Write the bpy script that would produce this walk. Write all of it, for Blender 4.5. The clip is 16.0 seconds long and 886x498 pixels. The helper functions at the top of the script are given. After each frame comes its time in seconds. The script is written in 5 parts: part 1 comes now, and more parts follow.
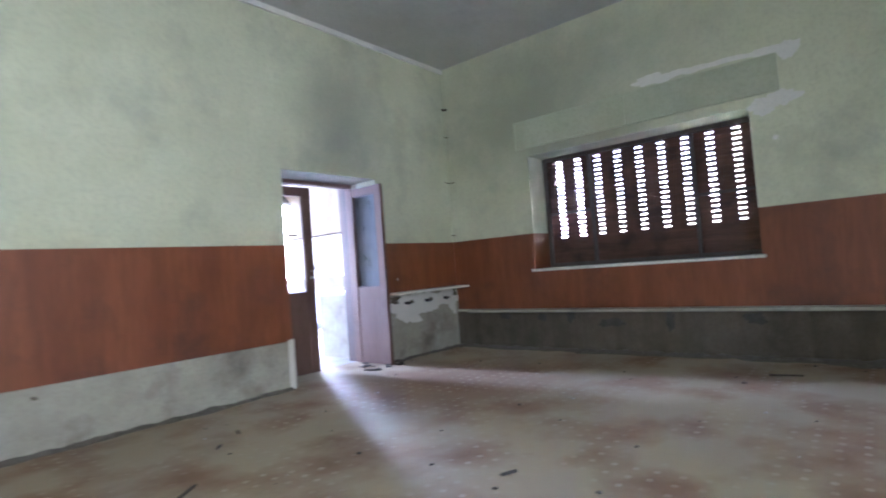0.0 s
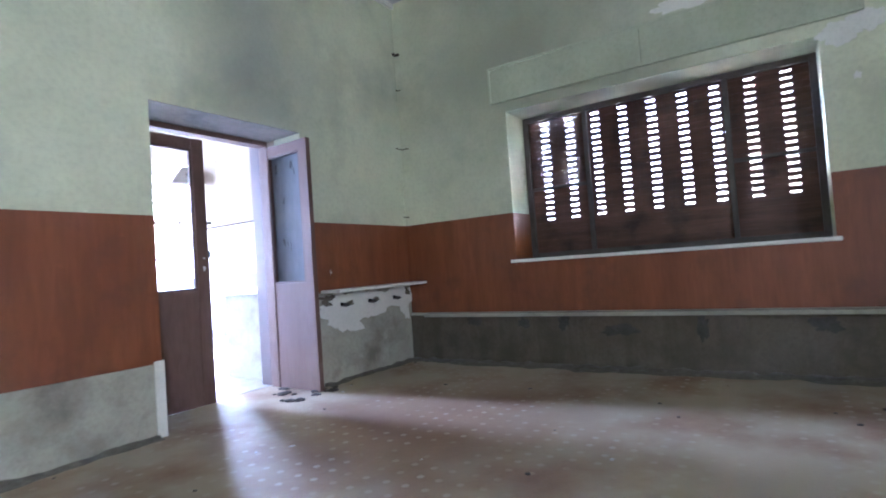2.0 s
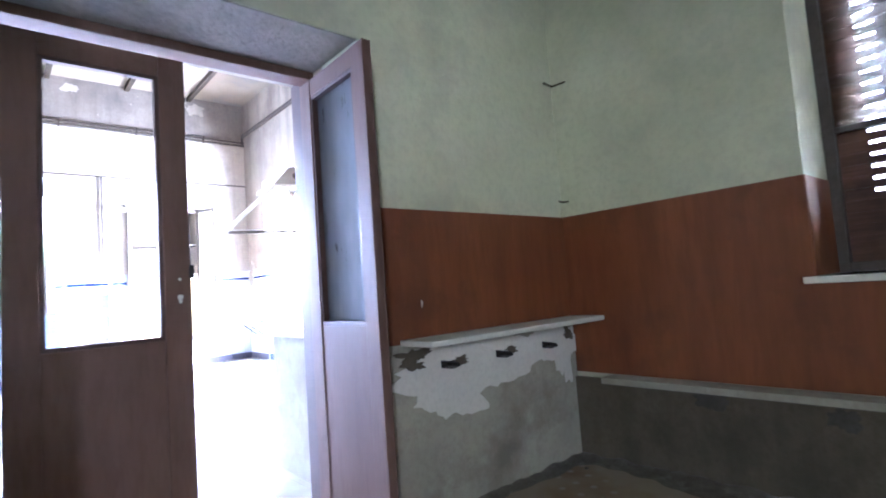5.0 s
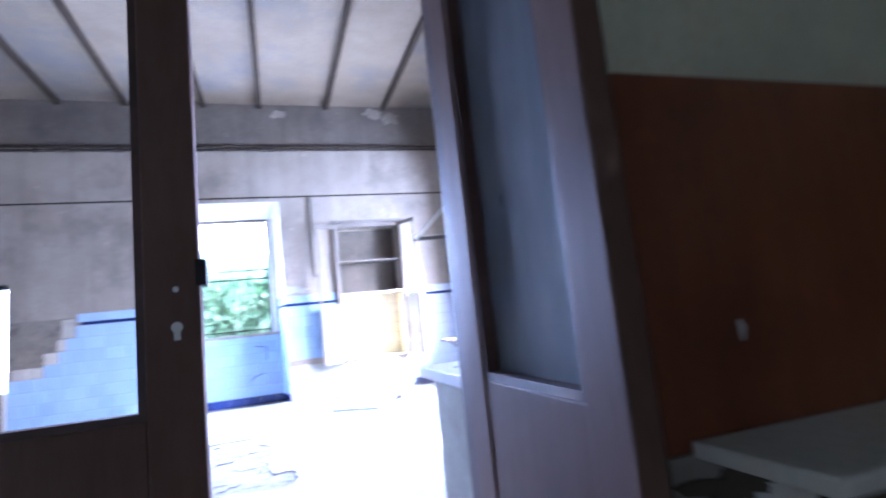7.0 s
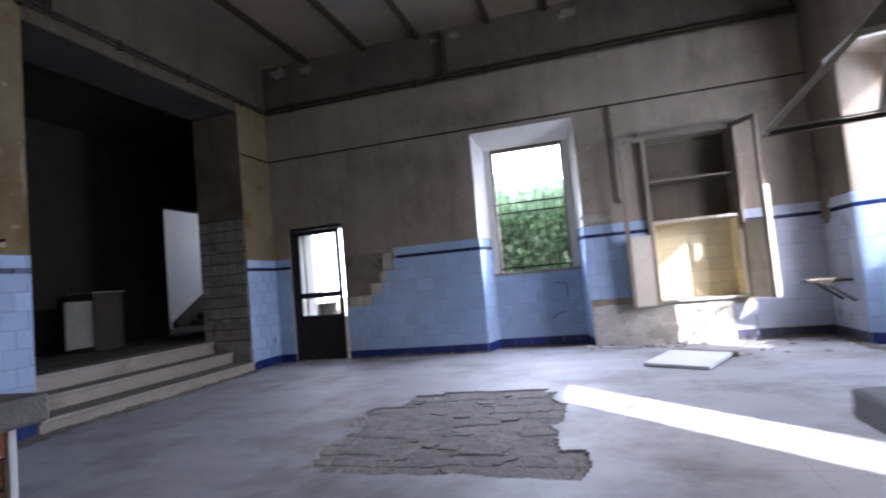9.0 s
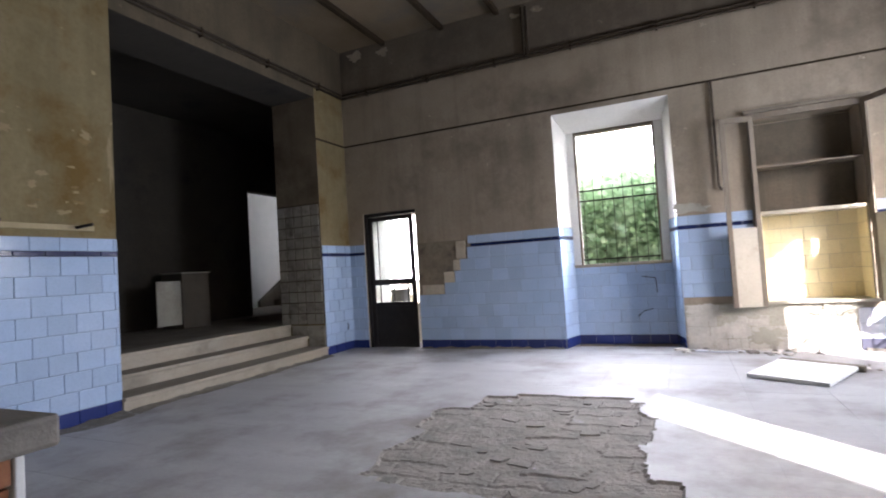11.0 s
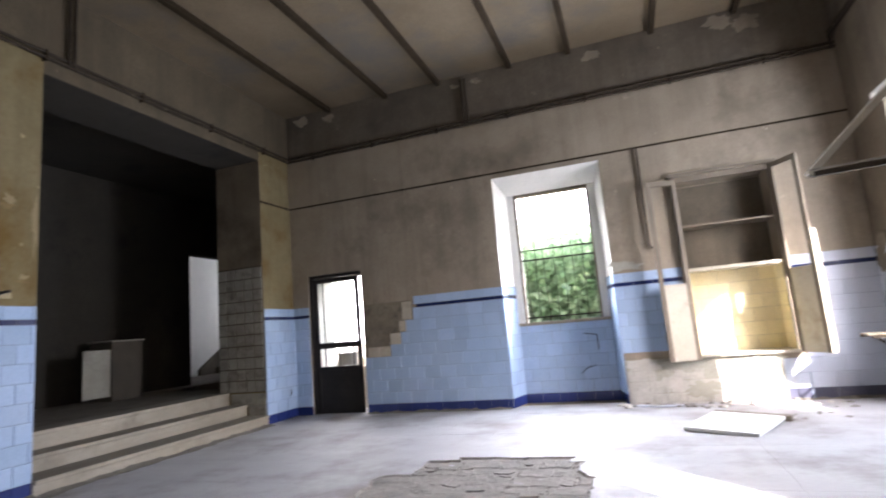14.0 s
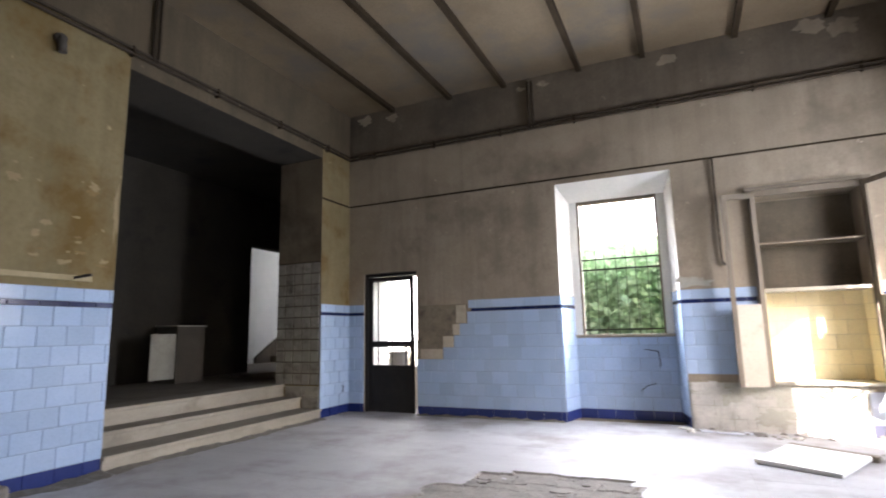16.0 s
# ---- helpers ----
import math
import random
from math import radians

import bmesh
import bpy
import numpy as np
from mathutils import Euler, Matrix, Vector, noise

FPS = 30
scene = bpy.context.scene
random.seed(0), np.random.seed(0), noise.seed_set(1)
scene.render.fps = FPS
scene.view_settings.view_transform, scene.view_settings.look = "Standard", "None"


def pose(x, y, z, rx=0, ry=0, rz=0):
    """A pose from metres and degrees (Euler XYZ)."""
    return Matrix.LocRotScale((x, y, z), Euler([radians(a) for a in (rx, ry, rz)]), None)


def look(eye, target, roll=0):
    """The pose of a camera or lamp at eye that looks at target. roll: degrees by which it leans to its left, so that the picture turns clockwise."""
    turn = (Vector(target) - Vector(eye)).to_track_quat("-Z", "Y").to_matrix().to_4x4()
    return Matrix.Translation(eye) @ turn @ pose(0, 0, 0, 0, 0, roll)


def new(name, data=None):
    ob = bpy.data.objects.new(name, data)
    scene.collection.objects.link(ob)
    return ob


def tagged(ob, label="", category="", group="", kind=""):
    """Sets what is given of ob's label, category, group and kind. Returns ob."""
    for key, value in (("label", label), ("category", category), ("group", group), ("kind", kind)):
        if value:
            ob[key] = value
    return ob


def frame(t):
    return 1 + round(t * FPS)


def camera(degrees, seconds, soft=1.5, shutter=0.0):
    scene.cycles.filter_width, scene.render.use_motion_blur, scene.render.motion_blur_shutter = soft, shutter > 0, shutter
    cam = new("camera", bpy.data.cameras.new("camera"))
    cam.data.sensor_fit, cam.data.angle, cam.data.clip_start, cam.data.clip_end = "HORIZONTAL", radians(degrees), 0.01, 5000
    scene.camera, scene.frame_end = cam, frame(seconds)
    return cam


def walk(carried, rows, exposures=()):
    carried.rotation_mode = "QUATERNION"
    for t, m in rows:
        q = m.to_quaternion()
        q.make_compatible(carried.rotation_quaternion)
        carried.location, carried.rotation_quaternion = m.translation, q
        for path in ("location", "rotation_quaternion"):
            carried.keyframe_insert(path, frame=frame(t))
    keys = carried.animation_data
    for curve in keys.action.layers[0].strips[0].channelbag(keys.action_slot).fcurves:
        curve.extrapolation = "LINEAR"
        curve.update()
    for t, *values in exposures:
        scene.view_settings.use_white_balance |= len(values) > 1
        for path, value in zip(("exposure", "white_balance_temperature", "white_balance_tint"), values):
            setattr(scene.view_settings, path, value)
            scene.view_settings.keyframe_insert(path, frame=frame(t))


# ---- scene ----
cam = camera(80.1, 16.0, soft=1.9, shutter=0.5)
PATH = [
    (0, (-4.207, -4.668, 1.097), (-2.664, -3.398, 1.17), -4.3),
    (0.5, (-3.796, -4.464, 1.057), (-2.146, -3.336, 1.125), -3.5),
    (1, (-3.574, -4.09, 1.085), (-1.914, -2.977, 1.149), -6.6),
    (1.5, (-3.235, -3.838, 1.074), (-1.703, -2.555, 1.132), -4.5),
    (2, (-2.938, -3.524, 0.98), (-1.268, -2.425, 1.047), -4.0),
    (2.5, (-2.647, -3.253, 0.923), (-1.008, -2.109, 1.014), -7.2),
    (3, (-2.346, -2.997, 0.993), (-0.786, -1.747, 1.073), -4.2),
    (3.5, (-2.043, -2.681, 1.045), (-0.457, -1.485, 1.278), -5.3),
    (4, (-1.693, -2.355, 0.971), (-0.276, -0.969, 1.238), -7.3),
    (4.2, (-1.563, -2.299, 1.053), (-0.192, -0.853, 1.219), -5.5),
    (6.3, (-0.416, -1.186, 1.074), (0.722, 0.448, 1.266), -4.3),
    (6.5, (-0.36, -1.044, 1.09), (0.679, 0.644, 1.356), -4.9),
    (7, (-0.23, -0.725, 1.071), (0.381, 1.162, 1.329), -6.0),
    (7.3, (-0.124, -0.530, 1.092), (0.209, 1.428, 1.325), -5.2),
    (7.5, (-0.088, -0.424, 1.075), (0.194, 1.549, 1.242), -5.9),
    (8, (-0.015, -0.126, 1.065), (0.215, 1.859, 1.144), -3.7),
    (8.5, (-0.032, 0.214, 1.078), (-0.009, 2.211, 1.17), -4.5),
    (9, (-0.025, 0.529, 1.089), (-0.567, 2.451, 1.211), -5.1),
    (9.2, (-0.004, 0.616, 1.063), (-0.624, 2.516, 1.138), -5.5),
    (11.3, (-0.102, 0.857, 1.176), (-0.998, 2.642, 1.274), -3.1),
    (11.5, (-0.088, 0.845, 1.174), (-1.05, 2.589, 1.359), -3.2),
    (12, (-0.067, 0.863, 1.162), (-0.973, 2.637, 1.342), -3.8),
    (12.5, (-0.055, 0.862, 1.168), (-0.945, 2.644, 1.341), -3.4),
    (13, (-0.054, 0.852, 1.169), (-0.899, 2.654, 1.356), -3.4),
    (13.5, (-0.013, 0.849, 1.157), (-0.772, 2.688, 1.362), -4.3),
    (14, (0.054, 0.867, 1.154), (-0.586, 2.738, 1.453), -4.9),
    (14.5, (0.149, 0.876, 1.156), (-0.269, 2.809, 1.452), -5.1),
    (15, (0.118, 0.862, 1.211), (-0.353, 2.779, 1.529), -3.0),
    (15.5, (0.007, 0.9, 1.226), (-0.639, 2.769, 1.527), -1.0),
    (16, (-0.072, 0.906, 1.208), (-0.889, 2.705, 1.521), -1.2),
]
EXPOSURES = [(0, 6.4, 4750, 27), (1.5, 6.55, 4650, 27), (3.0, 6.5, 4600, 27), (4.2, 6.5, 4650, 26), (6.3, 5.6, 4750, 27), (6.5, 5.45, 4700, 27), (7.0, 4.35, 4450, 28), (7.5, 2.65, 4550, 27),
             (8.0, 2.0, 4750, 27), (8.5, 1.92, 5150, 26), (9.2, 1.85, 5450, 23), (11.3, 2.45, 6050, 20), (11.5, 2.5, 6050, 20), (12.0, 2.95, 6050, 19), (13.5, 2.9, 6050, 20),
             (14.5, 2.5, 6050, 20), (15.0, 2.38, 6050, 20), (15.5, 2.4, 6150, 19), (16, 2.75, 6200, 19)]
walk(cam, [(t, look(eye, target, roll)) for t, eye, target, roll in PATH], EXPOSURES)

# ---- light ----
world = bpy.data.worlds.new("sky")
scene.world = world
world.use_nodes = True
wn = world.node_tree.nodes
sky = wn.new("ShaderNodeTexSky")
sky.sky_type, sky.sun_disc = "NISHITA", False
sky.dust_density, sky.ozone_density = 6.0, 0.5
sky.sun_elevation, sky.sun_rotation = radians(30), radians(135)
world.node_tree.links.new(sky.outputs[0], wn["Background"].inputs[0])
wn["Background"].inputs[1].default_value = 0.15

sun = new("sun", bpy.data.lights.new("sun", "SUN"))
sun.data.energy, sun.data.angle, sun.data.color = 5.0, radians(0.5), (1.0, 0.95, 0.86)
sun.matrix_world = look((20, -20, 17), (20 - 7.07, -20 + 7.07, 17 - 5.75))


def window_light(name, eye, target, w, h, watts, colour):
    ob = new(name, bpy.data.lights.new(name, "AREA"))
    ob.data.shape, ob.data.size, ob.data.size_y, ob.data.energy, ob.data.color = "RECTANGLE", w, h, watts, colour
    ob.matrix_world = look(eye, target)
    return ob


# daylight in the openings of the rooms
window_light("daylight_back_window", (-5.2, -6.95, 1.95), (-6.0, 0, 1.7), 1.15, 1.05, 2.5, (1.0, 0.96, 0.71))
window_light("daylight_far_window", (-0.87, 8.25, 2.1), (-0.87, 0, 0.9), 1.15, 1.75, 30, (0.9, 0.95, 1.0))
window_light("daylight_sun_window", (3.3, 6.42, 2.1), (0, 6.4, 1.2), 1.2, 1.8, 36, (0.9, 0.95, 1.0))
# the stair lamp is added in an unseen wall gap to brighten the stairwell
window_light("daylight_stair_gap", (-8.68, 15.82, 2.6), (-10.9, 13.0, 1.6), 0.28, 3.6, 14, (0.85, 0.9, 1.0))
window_light("daylight_near_window", (2.95, 1.88, 2.1), (-0.5, 0.9, 0.5), 1.0, 1.8, 6, (0.74, 0.88, 1.0))

# ---- materials ----
MATS = {}


def material(name, a, b, scale=3.0, rough=0.8, fine=40.0, bump=0.2, stain=None, stain_scale=0.8, stain_cover=0.5,
             metal=0.0, stretch=(1, 1, 1), per_piece=0.0, spec=0.5, drips=0.0, flecks=0.0):
    """Two base colours mixed by broad and fine noise, a stain colour in patches, streaks run down, pale chips, and fine relief."""
    m = bpy.data.materials.new(name)
    MATS[name] = m
    m.use_nodes = True
    nt = m.node_tree
    n, l = nt.nodes, nt.links
    p = n["Principled BSDF"]
    p.inputs["Metallic"].default_value = metal
    p.inputs["Specular IOR Level"].default_value = spec
    co = n.new("ShaderNodeNewGeometry")
    mp = n.new("ShaderNodeMapping")
    mp.inputs["Scale"].default_value = stretch
    l.new(co.outputs["Position"], mp.inputs[0])

    def noisy(s, detail, vec=mp.outputs[0]):
        t = n.new("ShaderNodeTexNoise")
        t.inputs["Scale"].default_value, t.inputs["Detail"].default_value, t.inputs["Roughness"].default_value = s, detail, 0.65
        l.new(vec, t.inputs["Vector"])
        return t.outputs["Fac"]

    def ramp(fac, lo, hi):
        r = n.new("ShaderNodeMapRange")
        r.inputs[1].default_value, r.inputs[2].default_value = lo, hi
        l.new(fac, r.inputs[0])
        return r.outputs[0]

    def mix(fac, c1, c2):
        x = n.new("ShaderNodeMix")
        x.data_type = "RGBA"
        l.new(fac, x.inputs[0])
        for sock, c in ((x.inputs[6], c1), (x.inputs[7], c2)):
            if isinstance(c, tuple):
                sock.default_value = (*c, 1)
            else:
                l.new(c, sock)
        return x.outputs[2]

    broad = noisy(scale, 6)
    grain = noisy(fine, 4)
    col = mix(ramp(broad, 0.3, 0.7), a, b)
    dark = tuple(v * 0.8 for v in a)
    half = n.new("ShaderNodeMath")
    half.operation, half.inputs[1].default_value = "MULTIPLY", 0.5
    l.new(ramp(grain, 0.45, 0.75), half.inputs[0])
    col = mix(half.outputs[0], col, dark)
    if stain:
        col = mix(ramp(noisy(stain_scale, 8, co.outputs["Position"]), 1 - stain_cover, 1.18 - stain_cover), col, stain)
    if drips:
        run = n.new("ShaderNodeMapping")
        run.inputs["Scale"].default_value = (3.2, 3.2, 0.28)
        l.new(co.outputs["Position"], run.inputs[0])
        amount = n.new("ShaderNodeMath")
        amount.operation, amount.inputs[1].default_value = "MULTIPLY", drips
        l.new(ramp(noisy(1.0, 7, run.outputs[0]), 0.48, 0.72), amount.inputs[0])
        col = mix(amount.outputs[0], col, tuple(v * 0.5 for v in a))
    if flecks:
        amount = n.new("ShaderNodeMath")
        amount.operation, amount.inputs[1].default_value = "MULTIPLY", flecks
        l.new(ramp(noisy(6.5, 3, co.outputs["Position"]), 0.69, 0.72), amount.inputs[0])
        col = mix(amount.outputs[0], col, tuple(min(0.8, v * 1.5) for v in b))
    if per_piece:
        oi = n.new("ShaderNodeObjectInfo")
        hv = n.new("ShaderNodeHueSaturation")
        r = n.new("ShaderNodeMapRange")
        r.inputs[3].default_value, r.inputs[4].default_value = 1 - per_piece, 1 + per_piece
        l.new(oi.outputs["Random"], r.inputs[0])
        l.new(r.outputs[0], hv.inputs["Value"])
        l.new(col, hv.inputs["Color"])
        col = hv.outputs[0]
    l.new(col, p.inputs["Base Color"])
    rr = n.new("ShaderNodeMapRange")
    rr.inputs[3].default_value, rr.inputs[4].default_value = max(0.03, rough - 0.12), min(1, rough + 0.12)
    l.new(broad, rr.inputs[0])
    l.new(rr.outputs[0], p.inputs["Roughness"])
    if bump:
        bu = n.new("ShaderNodeBump")
        bu.inputs["Strength"].default_value, bu.inputs["Distance"].default_value = bump, 0.01
        l.new(grain, bu.inputs["Height"])
        l.new(bu.outputs[0], p.inputs["Normal"])
    return m


material("green_plaster", (0.545, 0.565, 0.41), (0.655, 0.67, 0.505), 1.3, 0.85, 26, 0.2, (0.40, 0.42, 0.325), 0.9, 0.49)
material("cover_paint", (0.38, 0.41, 0.30), (0.45, 0.48, 0.36), 2.5, 0.7, 30, 0.15, (0.27, 0.29, 0.23), 1.5, 0.4)
material("red_paint", (0.155, 0.043, 0.012), (0.245, 0.081, 0.027), 3.5, 0.5, 25, 0.2, (0.10, 0.034, 0.016), 1.3, 0.5, stretch=(1, 1, 0.15), drips=0.4, flecks=0.12)
material("grey_render", (0.31, 0.295, 0.24), (0.42, 0.405, 0.34), 2.5, 0.9, 35, 0.4, (0.18, 0.16, 0.13), 1.6, 0.48)
# dirt tone, lowered further to put the shade below the ledge into it
material("dirty_dim_render", (0.08, 0.066, 0.044), (0.142, 0.118, 0.084), 2.5, 0.9, 35, 0.5, (0.055, 0.046, 0.033), 1.6, 0.45, drips=0.6)
material("white_plaster", (0.66, 0.66, 0.62), (0.74, 0.73, 0.69), 4, 0.9, 40, 0.3, (0.48, 0.47, 0.42), 2, 0.4)
material("white_trim", (0.70, 0.70, 0.66), (0.78, 0.78, 0.74), 4, 0.7, 40, 0.15, (0.5, 0.48, 0.42), 3, 0.4)
material("ceiling_a_paint", (0.50, 0.51, 0.50), (0.58, 0.59, 0.58), 1.5, 0.9, 30, 0.2, (0.38, 0.38, 0.36), 0.8, 0.4)
material("grey_plaster", (0.245, 0.202, 0.146), (0.34, 0.288, 0.218), 1.6, 0.9, 48, 0.35, (0.16, 0.13, 0.094), 0.9, 0.47, drips=0.45, flecks=0.5)
material("ochre_plaster", (0.165, 0.13, 0.058), (0.245, 0.20, 0.108), 3.0, 0.9, 25, 0.6, (0.125, 0.075, 0.013), 1.5, 0.535, drips=0.35, flecks=0.7)
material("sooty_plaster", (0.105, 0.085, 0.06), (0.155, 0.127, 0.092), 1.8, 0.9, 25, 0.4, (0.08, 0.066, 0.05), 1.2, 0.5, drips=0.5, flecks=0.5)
material("brown_plaster", (0.15, 0.118, 0.078), (0.215, 0.175, 0.122), 1.4, 0.9, 30, 0.35, (0.085, 0.066, 0.043), 0.9, 0.5, drips=0.6, flecks=0.4)
# soot tone, darkened further to dim the kitchen's upper left
material("sooty_dim_ochre", (0.066, 0.051, 0.029), (0.115, 0.09, 0.054), 1.8, 0.9, 25, 0.4, (0.08, 0.06, 0.035), 1.5, 0.5, drips=0.5, flecks=0.4)
# near-black, so that the colour itself holds the hall's dimness
material("near_black_plaster", (0.03, 0.026, 0.019), (0.052, 0.045, 0.034), 1.8, 0.9, 25, 0.3, (0.012, 0.011, 0.01), 1.0, 0.45)
material("ceiling_board", (0.122, 0.09, 0.05), (0.178, 0.136, 0.085), 1.3, 0.9, 30, 0.2, (0.10, 0.088, 0.07), 0.9, 0.48, flecks=0.25)
material("dark_batten", (0.026, 0.018, 0.010), (0.046, 0.034, 0.021), 4, 0.9, 40, 0.3, spec=0.1)
material("cement_floor", (0.30, 0.295, 0.295), (0.405, 0.40, 0.40), 1.4, 0.62, 45, 0.15, (0.17, 0.155, 0.138), 0.8, 0.53, stretch=(0.45, 1.9, 1))
material("joint_cement", (0.30, 0.29, 0.28), (0.40, 0.39, 0.38), 3, 0.9, 60, 0.3)
material("rubble", (0.17, 0.155, 0.135), (0.27, 0.25, 0.222), 4, 0.95, 30, 0.9, (0.12, 0.11, 0.10), 3, 0.45)
material("blue_tile", (0.315, 0.425, 0.595), (0.385, 0.49, 0.65), 1.2, 0.09, 60, 0.012, (0.34, 0.40, 0.48), 1.5, 0.36, per_piece=0.07)
material("navy_tile", (0.014, 0.025, 0.115), (0.022, 0.036, 0.155), 2, 0.22, 60, 0.02, (0.06, 0.07, 0.12), 2, 0.35, per_piece=0.15, flecks=0.35)
material("dusty_navy", (0.055, 0.055, 0.085), (0.085, 0.085, 0.12), 2, 0.4, 60, 0.03, (0.14, 0.13, 0.12), 2, 0.42, per_piece=0.1)
material("stripe_tile", (0.006, 0.012, 0.055), (0.012, 0.02, 0.08), 2, 0.2, 60, 0.02, per_piece=0.15)
material("pale_tile", (0.44, 0.475, 0.56), (0.53, 0.56, 0.63), 1.5, 0.3, 60, 0.03, (0.42, 0.40, 0.36), 1.5, 0.4, per_piece=0.06)
material("old_tile", (0.27, 0.26, 0.225), (0.385, 0.37, 0.325), 6, 0.4, 50, 0.1, (0.13, 0.12, 0.10), 5, 0.5, per_piece=0.14)
material("yellow_tile", (0.70, 0.61, 0.37), (0.78, 0.70, 0.47), 2, 0.35, 50, 0.05, (0.5, 0.4, 0.2), 2, 0.35, per_piece=0.06)
material("tile_bed", (0.20, 0.24, 0.31), (0.27, 0.315, 0.39), 5, 0.9, 60, 0.3)
material("tile_mortar", (0.40, 0.35, 0.26), (0.54, 0.48, 0.37), 6, 0.95, 35, 0.8, (0.28, 0.235, 0.17), 5, 0.45, per_piece=0.1)
material("bare_bed", (0.15, 0.125, 0.088), (0.25, 0.213, 0.155), 6, 0.95, 30, 0.9, (0.09, 0.074, 0.052), 5, 0.48)
material("stone_face", (0.42, 0.40, 0.355), (0.54, 0.52, 0.47), 5, 0.95, 30, 0.9, (0.30, 0.275, 0.235), 4, 0.45)
material("marble_step", (0.27, 0.232, 0.172), (0.39, 0.342, 0.265), 2.5, 0.55, 50, 0.15, (0.20, 0.17, 0.125), 1.7, 0.48, stretch=(1, 0.5, 1.5))
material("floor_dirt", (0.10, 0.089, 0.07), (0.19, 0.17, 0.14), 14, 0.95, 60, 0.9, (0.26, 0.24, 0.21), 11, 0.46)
material("tread_dirt", (0.12, 0.105, 0.08), (0.20, 0.175, 0.135), 3, 0.9, 40, 0.4, (0.28, 0.25, 0.20), 2, 0.4, stretch=(1, 0.4, 1))
material("door_wood", (0.11, 0.064, 0.048), (0.165, 0.104, 0.08), 2, 0.6, 30, 0.06, (0.072, 0.04, 0.03), 1.5, 0.42, stretch=(1, 1, 0.2), spec=0.12)
material("dark_wood", (0.05, 0.025, 0.018), (0.085, 0.042, 0.03), 3, 0.6, 40, 0.25, stretch=(1, 0.2, 1))
material("shutter_wood", (0.05, 0.022, 0.015), (0.15, 0.07, 0.045), 9, 0.6, 40, 0.3, (0.022, 0.011, 0.009), 2, 0.5, stretch=(1, 0.12, 1.6))
material("grey_frame", (0.06, 0.05, 0.042), (0.11, 0.092, 0.078), 3, 0.7, 40, 0.2)
material("worn_wood", (0.12, 0.097, 0.068), (0.185, 0.155, 0.115), 3, 0.75, 40, 0.3, (0.34, 0.30, 0.23), 7, 0.40, stretch=(1, 1, 0.25))
material("cream_paint", (0.37, 0.34, 0.27), (0.46, 0.425, 0.345), 2.5, 0.6, 40, 0.15, (0.27, 0.225, 0.15), 3.5, 0.46, flecks=0.6)
material("black_iron", (0.012, 0.011, 0.011), (0.03, 0.026, 0.024), 5, 0.55, 60, 0.2, (0.07, 0.04, 0.025), 4, 0.32, metal=0.4)
material("pipe_iron", (0.03, 0.022, 0.014), (0.055, 0.042, 0.028), 5, 0.75, 60, 0.2, (0.26, 0.21, 0.14), 9, 0.38, spec=0.2)
# paler copy of the hood's metal, with caught light in the colour
material("hood_lit_metal", (0.52, 0.48, 0.40), (0.62, 0.58, 0.49), 4, 0.5, 50, 0.1, (0.33, 0.25, 0.16), 3, 0.42)
material("hood_metal", (0.30, 0.28, 0.245), (0.40, 0.375, 0.335), 4, 0.5, 50, 0.1, (0.30, 0.22, 0.14), 2.5, 0.42, metal=0.2)
material("counter_stone", (0.13, 0.118, 0.098), (0.21, 0.19, 0.16), 5, 0.6, 45, 0.5, (0.07, 0.06, 0.048), 4, 0.5)
material("counter_top_pale", (0.44, 0.43, 0.41), (0.55, 0.54, 0.52), 3, 0.5, 45, 0.2, (0.13, 0.115, 0.10), 7, 0.43)
material("rust_brick", (0.22, 0.09, 0.045), (0.32, 0.14, 0.07), 5, 0.9, 40, 0.5, (0.13, 0.06, 0.03), 4, 0.4)
material("ochre_dark", (0.17, 0.11, 0.042), (0.25, 0.175, 0.075), 3, 0.9, 25, 0.5, (0.09, 0.055, 0.02), 3, 0.5)
material("rail_paint", (0.30, 0.245, 0.13), (0.38, 0.315, 0.18), 4, 0.7, 30, 0.3, (0.25, 0.19, 0.10), 5, 0.45)
material("dim_wood", (0.06, 0.05, 0.036), (0.10, 0.085, 0.062), 3, 0.7, 40, 0.3)
material("ochre_pale", (0.23, 0.175, 0.09), (0.30, 0.24, 0.135), 3, 0.9, 25, 0.5, (0.25, 0.19, 0.1), 3, 0.5)
material("debris_dark", (0.04, 0.035, 0.03), (0.09, 0.08, 0.07), 6, 0.95, 40, 0.5)
material("debris_pale", (0.40, 0.38, 0.34), (0.52, 0.50, 0.46), 6, 0.95, 40, 0.5)
material("leaf", (0.27, 0.40, 0.26), (0.46, 0.59, 0.43), 3, 0.5, 20, 0.1)
ln_ = MATS["leaf"].node_tree
tl_, ms_ = ln_.nodes.new("ShaderNodeBsdfTranslucent"), ln_.nodes.new("ShaderNodeMixShader")
ms_.inputs[0].default_value = 0.6
tl_.inputs[0].default_value = (0.38, 0.53, 0.35, 1)
ln_.links.new(ln_.nodes["Principled BSDF"].outputs[0], ms_.inputs[1])
ln_.links.new(tl_.outputs[0], ms_.inputs[2])
ln_.links.new(ms_.outputs[0], ln_.nodes["Material Output"].inputs[0])
material("bark", (0.10, 0.075, 0.05), (0.16, 0.12, 0.085), 6, 0.95, 30, 0.6)
material("soil", (0.17, 0.15, 0.11), (0.26, 0.23, 0.18), 0.5, 0.95, 12, 0.4, (0.10, 0.13, 0.05), 0.3, 0.5)
material("facade_plaster", (0.58, 0.54, 0.46), (0.68, 0.64, 0.56), 0.8, 0.9, 20, 0.3, (0.42, 0.39, 0.33), 0.4, 0.45)
